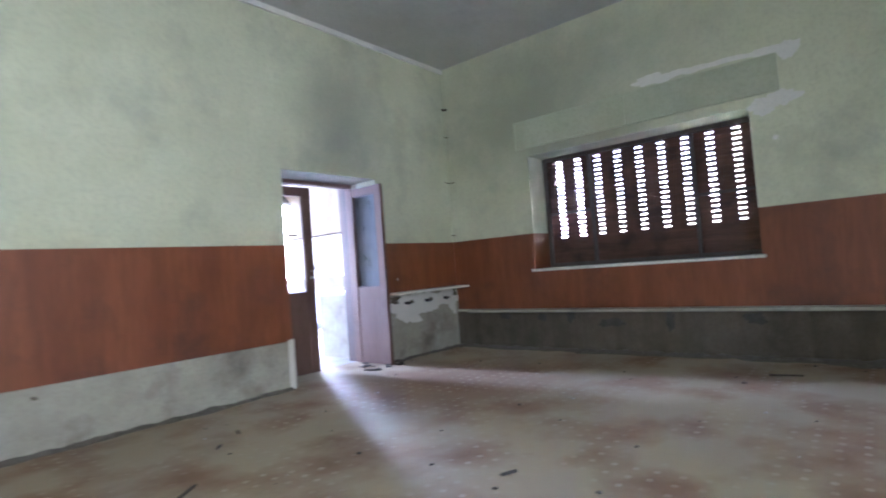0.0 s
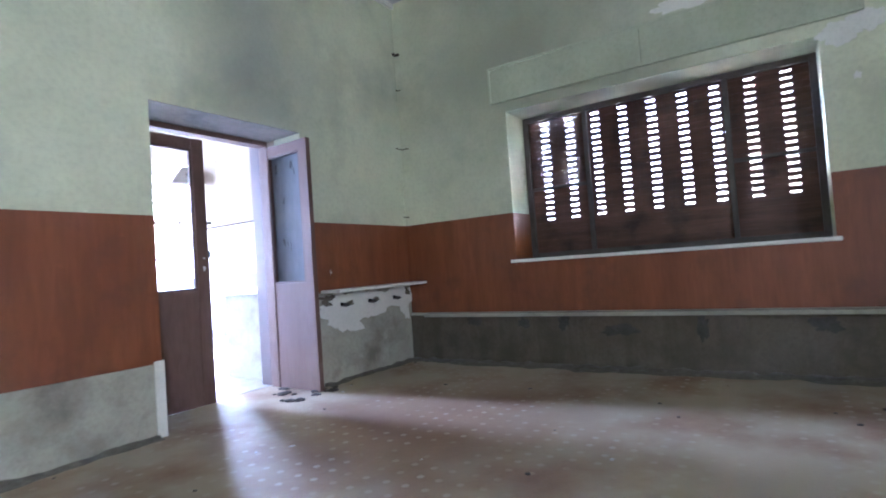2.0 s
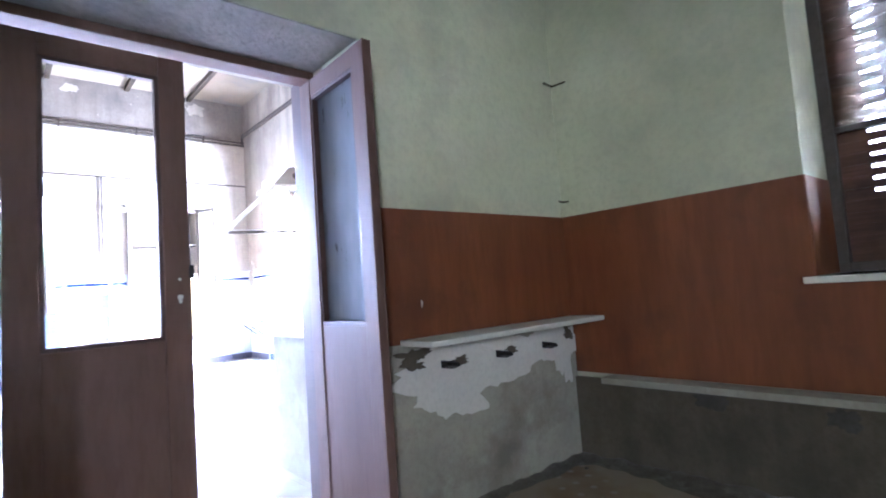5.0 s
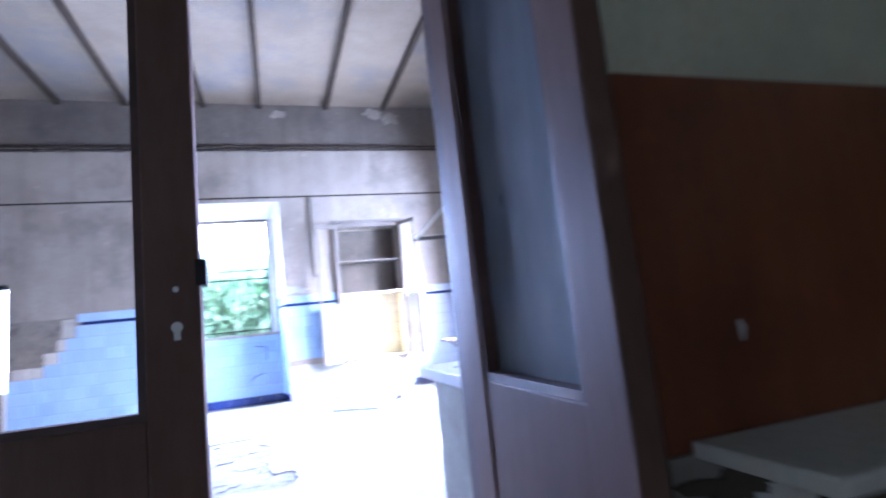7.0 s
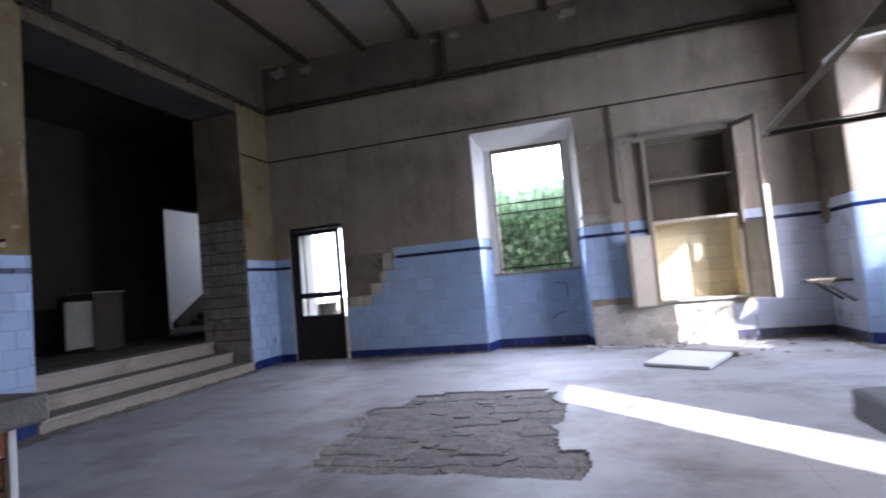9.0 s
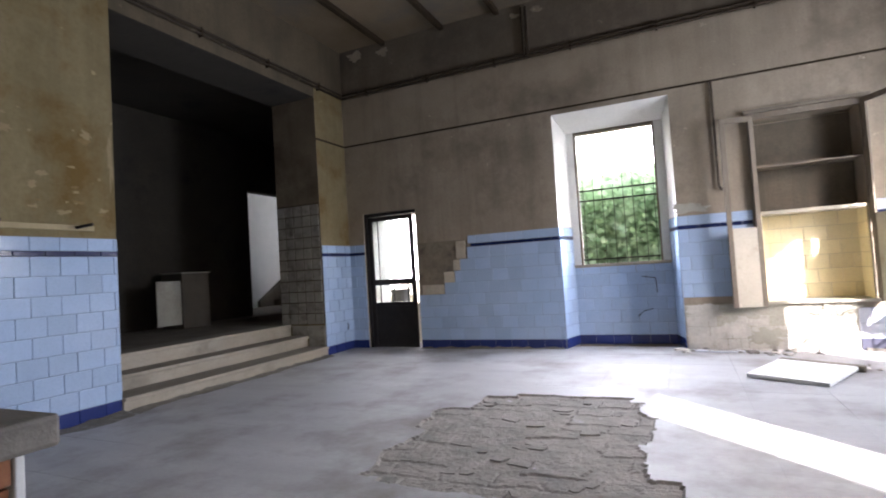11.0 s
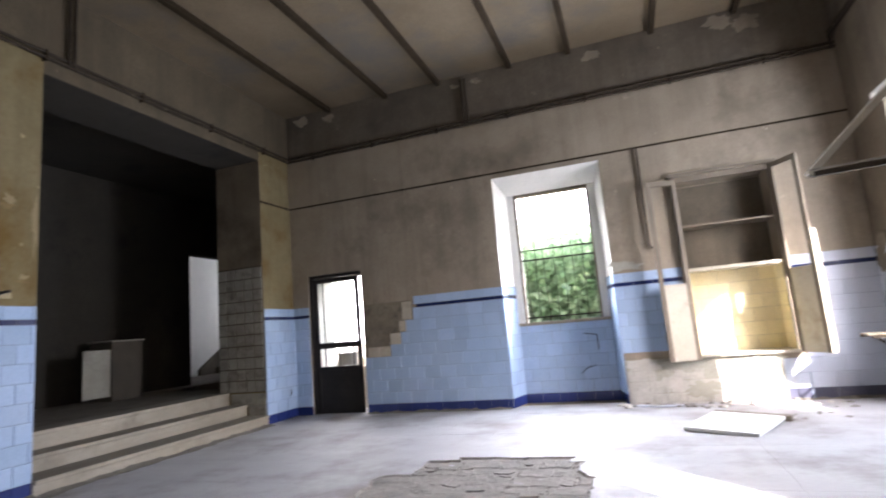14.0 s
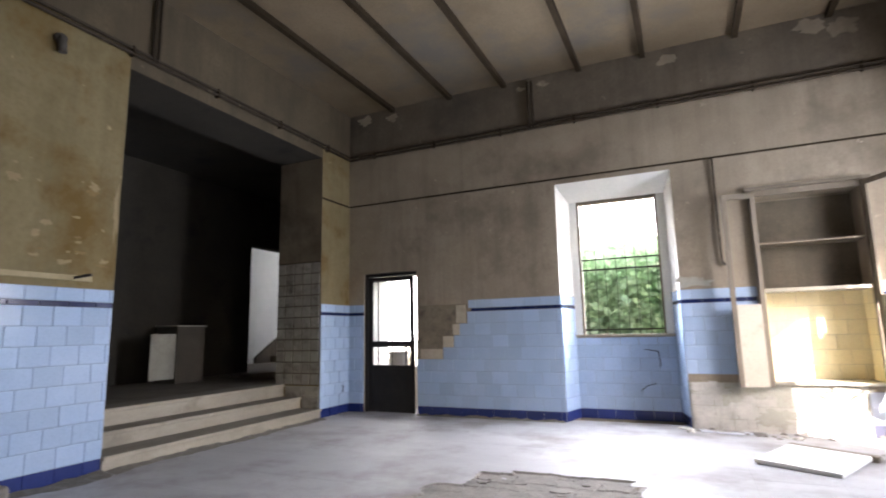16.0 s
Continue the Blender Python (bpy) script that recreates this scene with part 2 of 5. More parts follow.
material("pot_grey", (0.10, 0.10, 0.098), (0.15, 0.15, 0.145), 6, 0.8, 50, 0.3)


def dark_blotch(name, centre, radius, colour, most):
    """An uneven darker blotch on a wall round a place, mixed over the paint."""
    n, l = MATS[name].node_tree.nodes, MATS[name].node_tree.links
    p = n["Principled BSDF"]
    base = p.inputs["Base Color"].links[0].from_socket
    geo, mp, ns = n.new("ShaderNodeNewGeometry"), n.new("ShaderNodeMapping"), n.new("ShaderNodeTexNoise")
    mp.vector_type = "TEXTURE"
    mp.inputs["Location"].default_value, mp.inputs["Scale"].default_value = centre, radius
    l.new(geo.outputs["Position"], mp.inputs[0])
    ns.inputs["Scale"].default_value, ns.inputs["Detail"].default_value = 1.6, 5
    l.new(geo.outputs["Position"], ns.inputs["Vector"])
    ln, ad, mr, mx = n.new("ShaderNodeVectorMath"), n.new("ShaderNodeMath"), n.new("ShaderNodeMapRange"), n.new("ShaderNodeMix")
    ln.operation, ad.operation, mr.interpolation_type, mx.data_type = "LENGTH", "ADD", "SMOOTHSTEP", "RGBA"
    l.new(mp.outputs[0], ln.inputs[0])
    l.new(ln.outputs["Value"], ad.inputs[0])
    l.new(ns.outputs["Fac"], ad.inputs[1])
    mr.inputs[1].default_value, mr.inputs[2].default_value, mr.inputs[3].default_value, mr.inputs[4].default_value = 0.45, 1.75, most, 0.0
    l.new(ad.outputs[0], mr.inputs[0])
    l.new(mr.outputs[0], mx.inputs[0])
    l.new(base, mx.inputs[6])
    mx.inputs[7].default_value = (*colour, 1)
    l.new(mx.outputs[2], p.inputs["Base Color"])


dark_blotch("green_plaster", (-0.2, 0.0, 2.75), (0.72, 0.6, 1.15), (0.25, 0.265, 0.235), 0.75)
# shade of the window wall, painted into the plaster colour
dark_blotch("green_plaster", (1.7, -1.6, 3.0), (0.5, 2.1, 1.5), (0.25, 0.26, 0.20), 0.8)


def dotted_floor():
    """Brown cement tiles with a print of small pale dots, under dust."""
    m = material("dotted_floor", (0.165, 0.092, 0.048), (0.235, 0.142, 0.082), 2.0, 0.72, 50, 0.25)
    n, l = m.node_tree.nodes, m.node_tree.links
    p = n["Principled BSDF"]
    base = p.inputs["Base Color"].links[0].from_socket
    co = n.new("ShaderNodeTexCoord")
    rot = n.new("ShaderNodeMapping")
    rot.inputs["Scale"].default_value = (8.58, 8.58, 0.0)
    rot.inputs["Location"].default_value = (0.06, 0.09, 0)
    vo = n.new("ShaderNodeTexVoronoi")
    vo.voronoi_dimensions = "2D"
    vo.inputs["Scale"].default_value, vo.inputs["Randomness"].default_value = 1.0, 0.12
    l.new(co.outputs["Object"], rot.inputs[0])
    l.new(rot.outputs[0], vo.inputs["Vector"])
    dot = n.new("ShaderNodeMapRange")
    dot.inputs[1].default_value, dot.inputs[2].default_value = 0.19, 0.12
    l.new(vo.outputs["Distance"], dot.inputs[0])
    wear = n.new("ShaderNodeTexNoise")
    wear.inputs["Scale"].default_value, wear.inputs["Detail"].default_value = 2.2, 8
    l.new(co.outputs["Object"], wear.inputs["Vector"])
    keep = n.new("ShaderNodeMapRange")
    keep.inputs[1].default_value, keep.inputs[2].default_value, keep.inputs[4].default_value = 0.42, 0.60, 0.78
    l.new(wear.outputs["Fac"], keep.inputs[0])
    both = n.new("ShaderNodeMath")
    both.operation = "MULTIPLY"
    l.new(dot.outputs[0], both.inputs[0])
    l.new(keep.outputs[0], both.inputs[1])
    mx = n.new("ShaderNodeMix")
    mx.data_type = "RGBA"
    mx.inputs[7].default_value = (0.44, 0.40, 0.32, 1)
    l.new(both.outputs[0], mx.inputs[0])
    l.new(base, mx.inputs[6])
    dust = n.new("ShaderNodeTexNoise")
    dust.inputs["Scale"].default_value, dust.inputs["Detail"].default_value = 1.7, 9
    l.new(co.outputs["Object"], dust.inputs["Vector"])
    dr = n.new("ShaderNodeMapRange")
    dr.inputs[1].default_value, dr.inputs[2].default_value, dr.inputs[4].default_value = 0.32, 0.55, 0.87
    l.new(dust.outputs["Fac"], dr.inputs[0])
    # the way trodden through the door is swept clean of dust
    way, far_off, rim, swept = n.new("ShaderNodeMapping"), n.new("ShaderNodeVectorMath"), n.new("ShaderNodeMath"), n.new("ShaderNodeMapRange")
    way.vector_type, far_off.operation, rim.operation, swept.interpolation_type = "TEXTURE", "LENGTH", "ADD", "SMOOTHSTEP"
    way.inputs["Location"].default_value, way.inputs["Scale"].default_value = (-0.2, -1.5, 0), (1.5, 1.3, 1)
    swept.inputs[1].default_value, swept.inputs[2].default_value, swept.inputs[3].default_value = 0.7, 1.6, 0.22
    l.new(co.outputs["Object"], way.inputs[0])
    l.new(way.outputs[0], far_off.inputs[0])
    l.new(far_off.outputs["Value"], rim.inputs[0])
    l.new(wear.outputs["Fac"], rim.inputs[1])
    l.new(rim.outputs[0], swept.inputs[0])
    cover = n.new("ShaderNodeMath")
    cover.operation = "MULTIPLY"
    l.new(dr.outputs[0], cover.inputs[0])
    l.new(swept.outputs[0], cover.inputs[1])
    m2 = n.new("ShaderNodeMix")
    m2.data_type = "RGBA"
    m2.inputs[7].default_value = (0.355, 0.305, 0.21, 1)
    l.new(cover.outputs[0], m2.inputs[0])
    l.new(mx.outputs[2], m2.inputs[6])
    l.new(m2.outputs[2], p.inputs["Base Color"])
    return m


dotted_floor()

# plain glass
glass = bpy.data.materials.new("glass")
MATS["glass"] = glass
glass.use_nodes = True
gn, gl = glass.node_tree.nodes, glass.node_tree.links
tr, gs, mxs = gn.new("ShaderNodeBsdfTransparent"), gn.new("ShaderNodeBsdfGlossy"), gn.new("ShaderNodeMixShader")
gs.inputs["Roughness"].default_value = 0.05
tr.inputs[0].default_value = (0.93, 0.95, 0.95, 1)
mxs.inputs[0].default_value = 0.05
gl.new(tr.outputs[0], mxs.inputs[1])
gl.new(gs.outputs[0], mxs.inputs[2])
gl.new(mxs.outputs[0], gn["Material Output"].inputs[0])
# dusty glass: half clear, half a pale film
dusty = bpy.data.materials.new("dusty_glass")
MATS["dusty_glass"] = dusty
dusty.use_nodes = True
gn, gl = dusty.node_tree.nodes, dusty.node_tree.links
tr, mxs, ns, mr = gn.new("ShaderNodeBsdfTransparent"), gn.new("ShaderNodeMixShader"), gn.new("ShaderNodeTexNoise"), gn.new("ShaderNodeMapRange")
pb = gn["Principled BSDF"]
pb.inputs["Base Color"].default_value, pb.inputs["Roughness"].default_value = (0.10, 0.105, 0.11, 1), 0.8
ns.inputs["Scale"].default_value, ns.inputs["Detail"].default_value = 5, 8
mr.inputs[1].default_value, mr.inputs[2].default_value, mr.inputs[3].default_value, mr.inputs[4].default_value = 0.3, 0.75, 0.68, 0.93
gl.new(ns.outputs["Fac"], mr.inputs[0])
gl.new(mr.outputs[0], mxs.inputs[0])
gl.new(tr.outputs[0], mxs.inputs[1])
gl.new(pb.outputs[0], mxs.inputs[2])
gl.new(mxs.outputs[0], gn["Material Output"].inputs[0])


# window pane under thick dust: clear in part, glowing where light falls on its back
film = bpy.data.materials.new("dusty_window")
MATS["dusty_window"] = film
film.use_nodes = True
gn, gl = film.node_tree.nodes, film.node_tree.links
tr, tb, mxs, ns, mr = gn.new("ShaderNodeBsdfTransparent"), gn.new("ShaderNodeBsdfTranslucent"), gn.new("ShaderNodeMixShader"), gn.new("ShaderNodeTexNoise"), gn.new("ShaderNodeMapRange")
tb.inputs[0].default_value = (0.5, 0.5, 0.47, 1)
ns.inputs["Scale"].default_value, ns.inputs["Detail"].default_value = 6, 8
mr.inputs[1].default_value, mr.inputs[2].default_value, mr.inputs[3].default_value, mr.inputs[4].default_value = 0.3, 0.75, 0.10, 0.30
gl.new(ns.outputs["Fac"], mr.inputs[0])
gl.new(mr.outputs[0], mxs.inputs[0])
gl.new(tr.outputs[0], mxs.inputs[1])
gl.new(tb.outputs[0], mxs.inputs[2])
gl.new(mxs.outputs[0], gn["Material Output"].inputs[0])


# ---- building tools ----
def box(bm, x0, y0, z0, x1, y1, z1):
    v = [bm.verts.new(p) for p in ((x0, y0, z0), (x1, y0, z0), (x1, y1, z0), (x0, y1, z0), (x0, y0, z1), (x1, y0, z1), (x1, y1, z1), (x0, y1, z1))]
    for f in ((3, 2, 1, 0), (4, 5, 6, 7), (0, 1, 5, 4), (1, 2, 6, 5), (2, 3, 7, 6), (3, 0, 4, 7)):
        bm.faces.new([v[i] for i in f])


def prism(bm, pts, lift):
    """A solid from a closed outline (3D points) pushed along lift."""
    lo = [bm.verts.new(p) for p in pts]
    hi = [bm.verts.new(Vector(p) + Vector(lift)) for p in pts]
    bm.faces.new(lo[::-1])
    bm.faces.new(hi)
    k = len(lo)
    for i in range(k):
        bm.faces.new((lo[i], lo[(i + 1) % k], hi[(i + 1) % k], hi[i]))


def tube(bm, a, b, r, sides=10):
    a, b = Vector(a), Vector(b)
    q = (b - a).to_track_quat("Z", "Y")
    ring = [q @ Vector((r * math.cos(6.2832 * i / sides), r * math.sin(6.2832 * i / sides), 0)) for i in range(sides)]
    lo, hi = [bm.verts.new(a + p) for p in ring], [bm.verts.new(b + p) for p in ring]
    bm.faces.new(lo[::-1])
    bm.faces.new(hi)
    for i in range(sides):
        bm.faces.new((lo[i], lo[(i + 1) % sides], hi[(i + 1) % sides], hi[i]))


def bar(bm, a, b, w, h):
    """A square bar between two points."""
    a, b = Vector(a), Vector(b)
    q = (b - a).to_track_quat("Z", "Y")
    c = [q @ Vector(p) for p in ((-w / 2, -h / 2, 0), (w / 2, -h / 2, 0), (w / 2, h / 2, 0), (-w / 2, h / 2, 0))]
    prism(bm, [a + p for p in c], b - a)


def bevel(bm, w, seg=2):
    bmesh.ops.bevel(bm, geom=bm.edges[:], offset=w, segments=seg, affect="EDGES", profile=0.5)


def part(name, bm, mat, parent=None, label=""):
    bmesh.ops.recalc_face_normals(bm, faces=bm.faces[:])
    me = bpy.data.meshes.new(name)
    bm.to_mesh(me)
    bm.free()
    me.materials.append(MATS[mat])
    ob = new(name, me)
    ob.parent = parent
    if label:
        ob["label"] = label
    return ob


def solid(name, mat, boxes, parent=None, label="", soft=0.0):
    bm = bmesh.new()
    for b in boxes:
        box(bm, *b)
    if soft:
        bevel(bm, soft)
    return part(name, bm, mat, parent, label)


def structure(name, mat, boxes, label, category):
    return tagged(solid(name, mat, boxes), label, category, kind="structure")


def thing(name, label, category, at=(0, 0, 0), group=""):
    ob = new(name)
    ob.location = at
    ob.empty_display_size = 0.1
    return tagged(ob, label, category, group)


def keep_place(child, parent):
    child.parent = parent
    child.matrix_parent_inverse = Matrix.Translation(parent.location).inverted()
    return child


def piece(name, mesh, m, parent):
    ob = new(name, mesh)
    ob.parent = parent
    ob.matrix_basis = m
    return ob


def tile_mesh(name, w, h, d, mat, edge=0.004):
    """A glazed tile standing in the xz plane, its face towards -y, with softened face edges."""
    bm = bmesh.new()
    e = edge
    back = [bm.verts.new(p) for p in ((0, 0, 0), (w, 0, 0), (w, 0, h), (0, 0, h))]
    mid = [bm.verts.new(p) for p in ((0, -d + e * 0.6, 0), (w, -d + e * 0.6, 0), (w, -d + e * 0.6, h), (0, -d + e * 0.6, h))]
    top = [bm.verts.new(p) for p in ((e, -d, e), (w - e, -d, e), (w - e, -d, h - e), (e, -d, h - e))]
    for a, b in ((back, mid), (mid, top)):
        for i in range(4):
            bm.faces.new((a[i], a[(i + 1) % 4], b[(i + 1) % 4], b[i]))
    bm.faces.new(top)
    bmesh.ops.recalc_face_normals(bm, faces=bm.faces[:])
    me = bpy.data.meshes.new(name)
    bm.to_mesh(me)
    bm.free()
    me.materials.append(MATS[mat])
    return me


# plan, in metres
XA, ZA = 1.70, 3.945            # window wall and ceiling of the first room
YD = 0.68                       # kitchen face of the door wall
XL, YB, XR, ZB = -5.09, 8.18, 2.78, 4.93
Z_TILE = 1.675

# ---- large structure ----
ground = structure("ground", "soil", [(-400, -400, -0.5, 400, 400, -0.25)], "bare earth with weeds around the building", "ground")
floor_a = structure("floor_room", "dotted_floor", [(-7, -7, -0.2, XA, 0.55, 0)], "brown cement tile floor with pale dots, under dust", "floor")
floor_b = structure("floor_kitchen", "joint_cement", [(XL, 0.55, -0.2, XR + 0.45, YB + 0.75, -0.036)], "grey cement slab floor with dusty worn joints", "floor")
structure("ceiling_room", "ceiling_a_paint", [(-7.4, -7.4, ZA, XA + 0.6, 0, ZA + 0.2)], "grey-white painted plaster ceiling", "ceiling")

# ceiling of the kitchen with its battens in one mesh of two materials
bm = bmesh.new()
box(bm, -5.9, 0, ZB, 3.6, YB + 0.75, ZB + 0.2)
ceil_b = tagged(part("ceiling_kitchen", bm, "ceiling_board"), "soot-stained board ceiling with dark battens", "ceiling", kind="structure")
bm = bmesh.new()
for x in (-4.235, -3.20, -2.30, -1.18, -0.32, 0.79, 1.79):
    box(bm, x - 0.035, YD, ZB - 0.07, x + 0.035, YB, ZB)
part("batten", bm, "dark_batten", ceil_b)

# door wall between the rooms
D0, D1, DZ = -1.06, 0.25, 2.245
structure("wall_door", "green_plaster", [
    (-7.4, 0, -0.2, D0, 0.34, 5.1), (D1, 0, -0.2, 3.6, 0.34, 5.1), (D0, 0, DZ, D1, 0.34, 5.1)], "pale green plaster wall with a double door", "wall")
structure("wall_door_kitchen_side", "grey_plaster", [
    (-5.9, 0.34, -0.2, D0, YD, 5.1), (D1, 0.34, -0.2, 3.6, YD, 5.1), (D0, 0.34, DZ, D1, YD, 5.1)], "grey dirty plaster wall round the doorway", "wall")
structure("door_soffit", "rubble", [(D0 + 0.001, 0.004, DZ - 0.004, D1 - 0.001, 0.436, DZ)], "darker grey slab under the door head", "door head")
# dark sheet added over the plaster jamb
structure("door_lining", "dark_wood", [(D1 - 0.012, 0.552, 0, D1 - 0.0005, YD + 0.004, DZ - 0.002)], "dark sheet over the kitchen-side jamb of the doorway", "door lining")
# window wall of the first room
WY0, WY1, WZ0, WZ1 = -3.80, -1.31, 1.0, 2.44
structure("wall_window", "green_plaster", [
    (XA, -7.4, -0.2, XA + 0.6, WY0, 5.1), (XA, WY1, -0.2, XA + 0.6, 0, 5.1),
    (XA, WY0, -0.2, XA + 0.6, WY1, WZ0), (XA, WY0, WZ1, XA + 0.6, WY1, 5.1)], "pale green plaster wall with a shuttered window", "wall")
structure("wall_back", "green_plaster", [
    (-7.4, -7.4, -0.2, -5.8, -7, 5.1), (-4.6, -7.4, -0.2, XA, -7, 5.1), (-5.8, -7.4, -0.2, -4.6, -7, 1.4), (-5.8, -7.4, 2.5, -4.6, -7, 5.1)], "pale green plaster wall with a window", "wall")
# unseen wall, added so no sun falls through the back window
structure("wall_wing_back", "facade_plaster", [(-10, -10.4, -0.3, 6, -10, 6.5)], "unseen pale wall added to keep sun off the back window", "wall")
structure("wall_side", "green_plaster", [
    (-7.4, -7, -0.2, -7, 0, 5.1)], "plain pale green plaster wall", "wall")

# painted dado and rendered skirting of the first room
Z_DADO, Z_SK = 1.455, 0.475
structure("dado_door_wall", "red_paint", [(-7, -0.006, Z_SK, D0, 0, Z_DADO), (D1, -0.006, 0.82, XA - 0.006, 0, Z_DADO)], "red-brown oil paint band on the wall", "painted band")
structure("dado_window_wall", "red_paint", [(XA - 0.006, -7, 0.5, XA, WY0, Z_DADO), (XA - 0.006, WY1, 0.5, XA, 0, Z_DADO), (XA - 0.006, WY0, 0.5, XA, WY1, WZ0)],
          "red-brown oil paint band under the window", "painted band")
structure("dado_reveal", "red_paint", [(XA, WY1 - 0.005, WZ0 + 0.003, XA + 0.38, WY1, Z_DADO)], "red-brown paint on the window reveal", "painted band")
structure("dado_back", "red_paint", [(-7, -7, Z_SK, XA - 0.01, -6.994, 1.1), (-7, -7, Z_SK, -6.994, -0.01, 1.1)], "red-brown oil paint band on the wall", "painted band")
structure("baseboard", "grey_render", [(-7, -0.022, 0, D0 + 0.004, 0, Z_SK)], "grey cement skirting with a rough top edge", "skirting")
structure("baseboard_jamb", "white_plaster", [(D0 - 0.06, -0.028, 0, D0 + 0.006, -0.022, Z_SK + 0.02)], "pale plaster edge strip at the doorway", "skirting")
structure("render_shelf_wall", "grey_render", [(D1 + 0.02, -0.016, 0, XA - 0.01, 0, 0.82)], "bare grey cement below the shelf", "wall patch")
structure("render_bench_wall", "dirty_dim_render", [(XA - 0.03, -7, 0, XA, -0.016, 0.47)], "dirty cement below the ledge, darkened to hold its shade", "wall patch")
structure("trim_ceiling", "white_trim", [(-7, -0.03, ZA - 0.06, XA, 0, ZA)], "white painted strip under the ceiling", "trim")

# shell of the kitchen ---------------------------------------------------
WT = 0.75


def far(u, v, z):
    return (u, YB + v, z)


def right(u, v, z):
    return (XR + v, u, z)


def niche_wall(bm, P, u0, u1, a0, a1, zs, zh, front, depth, thick):
    """A splayed window niche down to the floor: plan u0..u1 in front, a0..a1 behind, sill zs, heads zh and front."""
    up = (0, 0, front + 0.2)
    prism(bm, [P(u0, 0, -0.2), P(a0, depth, -0.2), P(a0, thick, -0.2), P(u0, thick, -0.2)], up)
    prism(bm, [P(u1, 0, -0.2), P(a1, depth, -0.2), P(a1, thick, -0.2), P(u1, thick, -0.2)], up)
    prism(bm, [P(a0, depth, -0.2), P(a1, depth, -0.2), P(a1, thick, -0.2), P(a0, thick, -0.2)], (0, 0, zs + 0.2))
    run = Vector(P(u1, 0, 0)) - Vector(P(u0, 0, 0))
    prism(bm, [P(u0, 0, front), P(u0, depth, zh), P(u0, thick, zh), P(u0, thick, front + 0.002)], run)


def block(bm, P, u0, u1, z0, z1, v0=0.0, v1=WT):
    a, b = P(u0, v0, z0), P(u1, v1, z1)
    box(bm, *[min(p, q) for p, q in zip(a, b)], *[max(p, q) for p, q in zip(a, b)])


G0, G1, GZ = -4.80, -3.84, 2.17          # glazed door
N0, N1, A0, A1 = -1.62, -0.11, -1.42, -0.32
AN0, AN1 = -1.52, -0.21                 # back of the splayed niche, round the opening
C0, C1, CZ0, CZ1 = 0.80, 1.84, 0.57, 2.78   # cupboard niche
bm = bmesh.new()
for u0, u1, z0, z1 in ((-5.9, G0, -0.2, 5.1), (G0, G1, GZ, 5.1), (G1, N0, -0.2, 5.1), (N0, N1, 3.25, 5.1), (N1, C0, -0.2, 5.1),
                       (C0, C1, -0.2, CZ0), (C0, C1, CZ1, 5.1), (C1, 3.6, -0.2, 5.1)):
    block(bm, far, u0, u1, z0, z1)
block(bm, far, C0, C1, CZ0, CZ1, 0.38, WT)
niche_wall(bm, far, N0, N1, AN0, AN1, 1.11, 3.06, 3.25, 0.44, WT)
wall_far = tagged(part("wall_far", bm, "grey_plaster"), "grey-brown sooty plaster wall with a barred window", "wall", kind="structure")

R0, R1, RA0, RA1 = 5.60, 7.33, 5.75, 7.10
S0, S1, SA0, SA1 = 1.15, 2.62, 1.33, 2.42
RT = 0.60
bm = bmesh.new()
for u0, u1, z0, z1 in ((YD, S0, -0.2, 5.1), (S0, S1, 3.25, 5.1), (S1, R0, -0.2, 5.1), (R0, R1, 3.25, 5.1), (R1, YB, -0.2, 5.1)):
    block(bm, right, u0, u1, z0, z1, 0, RT)
niche_wall(bm, right, R0, R1, RA0, RA1, 1.11, 3.06, 3.25, 0.42, RT)
niche_wall(bm, right, S0, S1, SA0, SA1, 1.11, 3.06, 3.25, 0.42, RT)
wall_right = tagged(part("wall_right", bm, "brown_plaster"), "sooty brown plaster wall with two splayed window niches", "wall", kind="structure")



def reveal_lining(name, P, u0, u1, a0, a1, zh, front, depth, mat="white_plaster", look_of="white limewashed"):
    """White limewashed plaster on the splayed sides and head of a window niche, above its tiles."""
    bm = bmesh.new()
    for u, a, sgn in ((u0, a0, 1), (u1, a1, -1)):
        push = Vector(P(sgn * 0.004, 0, 0)) - Vector(P(0, 0, 0))
        prism(bm, [P(u, 0.002, Z_TILE + 0.01), P(a, depth, Z_TILE + 0.01), P(a, depth, zh - 0.005), P(u, 0.002, front - 0.006)], push)
    prism(bm, [P(u0 + 0.006, 0.002, front), P(u1 - 0.006, 0.002, front), P(a1 - 0.006, depth, zh), P(a0 + 0.006, depth, zh)], (0, 0, -0.004))
    tagged(part(name, bm, mat), look_of + " plaster of a splayed window niche", "window niche", kind="structure")


bm = bmesh.new()
block(bm, far, AN0 - 0.001, A0, 1.10, 3.07, 0.442, WT - 0.002)
block(bm, far, A1, AN1 + 0.001, 1.10, 3.07, 0.442, WT - 0.002)
tagged(part("trim_window_jamb", bm, "white_plaster"), "pale limewashed jambs round the barred window", "window jamb", kind="structure")
reveal_lining("trim_reveal_far", far, N0, N1, AN0, AN1, 3.06, 3.25, 0.44)
reveal_lining("trim_reveal_near", right, S0, S1, SA0, SA1, 3.06, 3.25, 0.42, "grey_plaster", "stained grey-brown")
structure("trim_reveal_door", "white_plaster", [(G0 + 0.0005, YB + 0.12, 0, G0 + 0.004, YB + WT - 0.002, GZ)], "white limewashed side of the outer doorway", "door reveal")
reveal_lining("trim_reveal_sun", right, R0, R1, RA0, RA1, 3.06, 3.25, 0.42, "grey_plaster", "stained grey-brown")

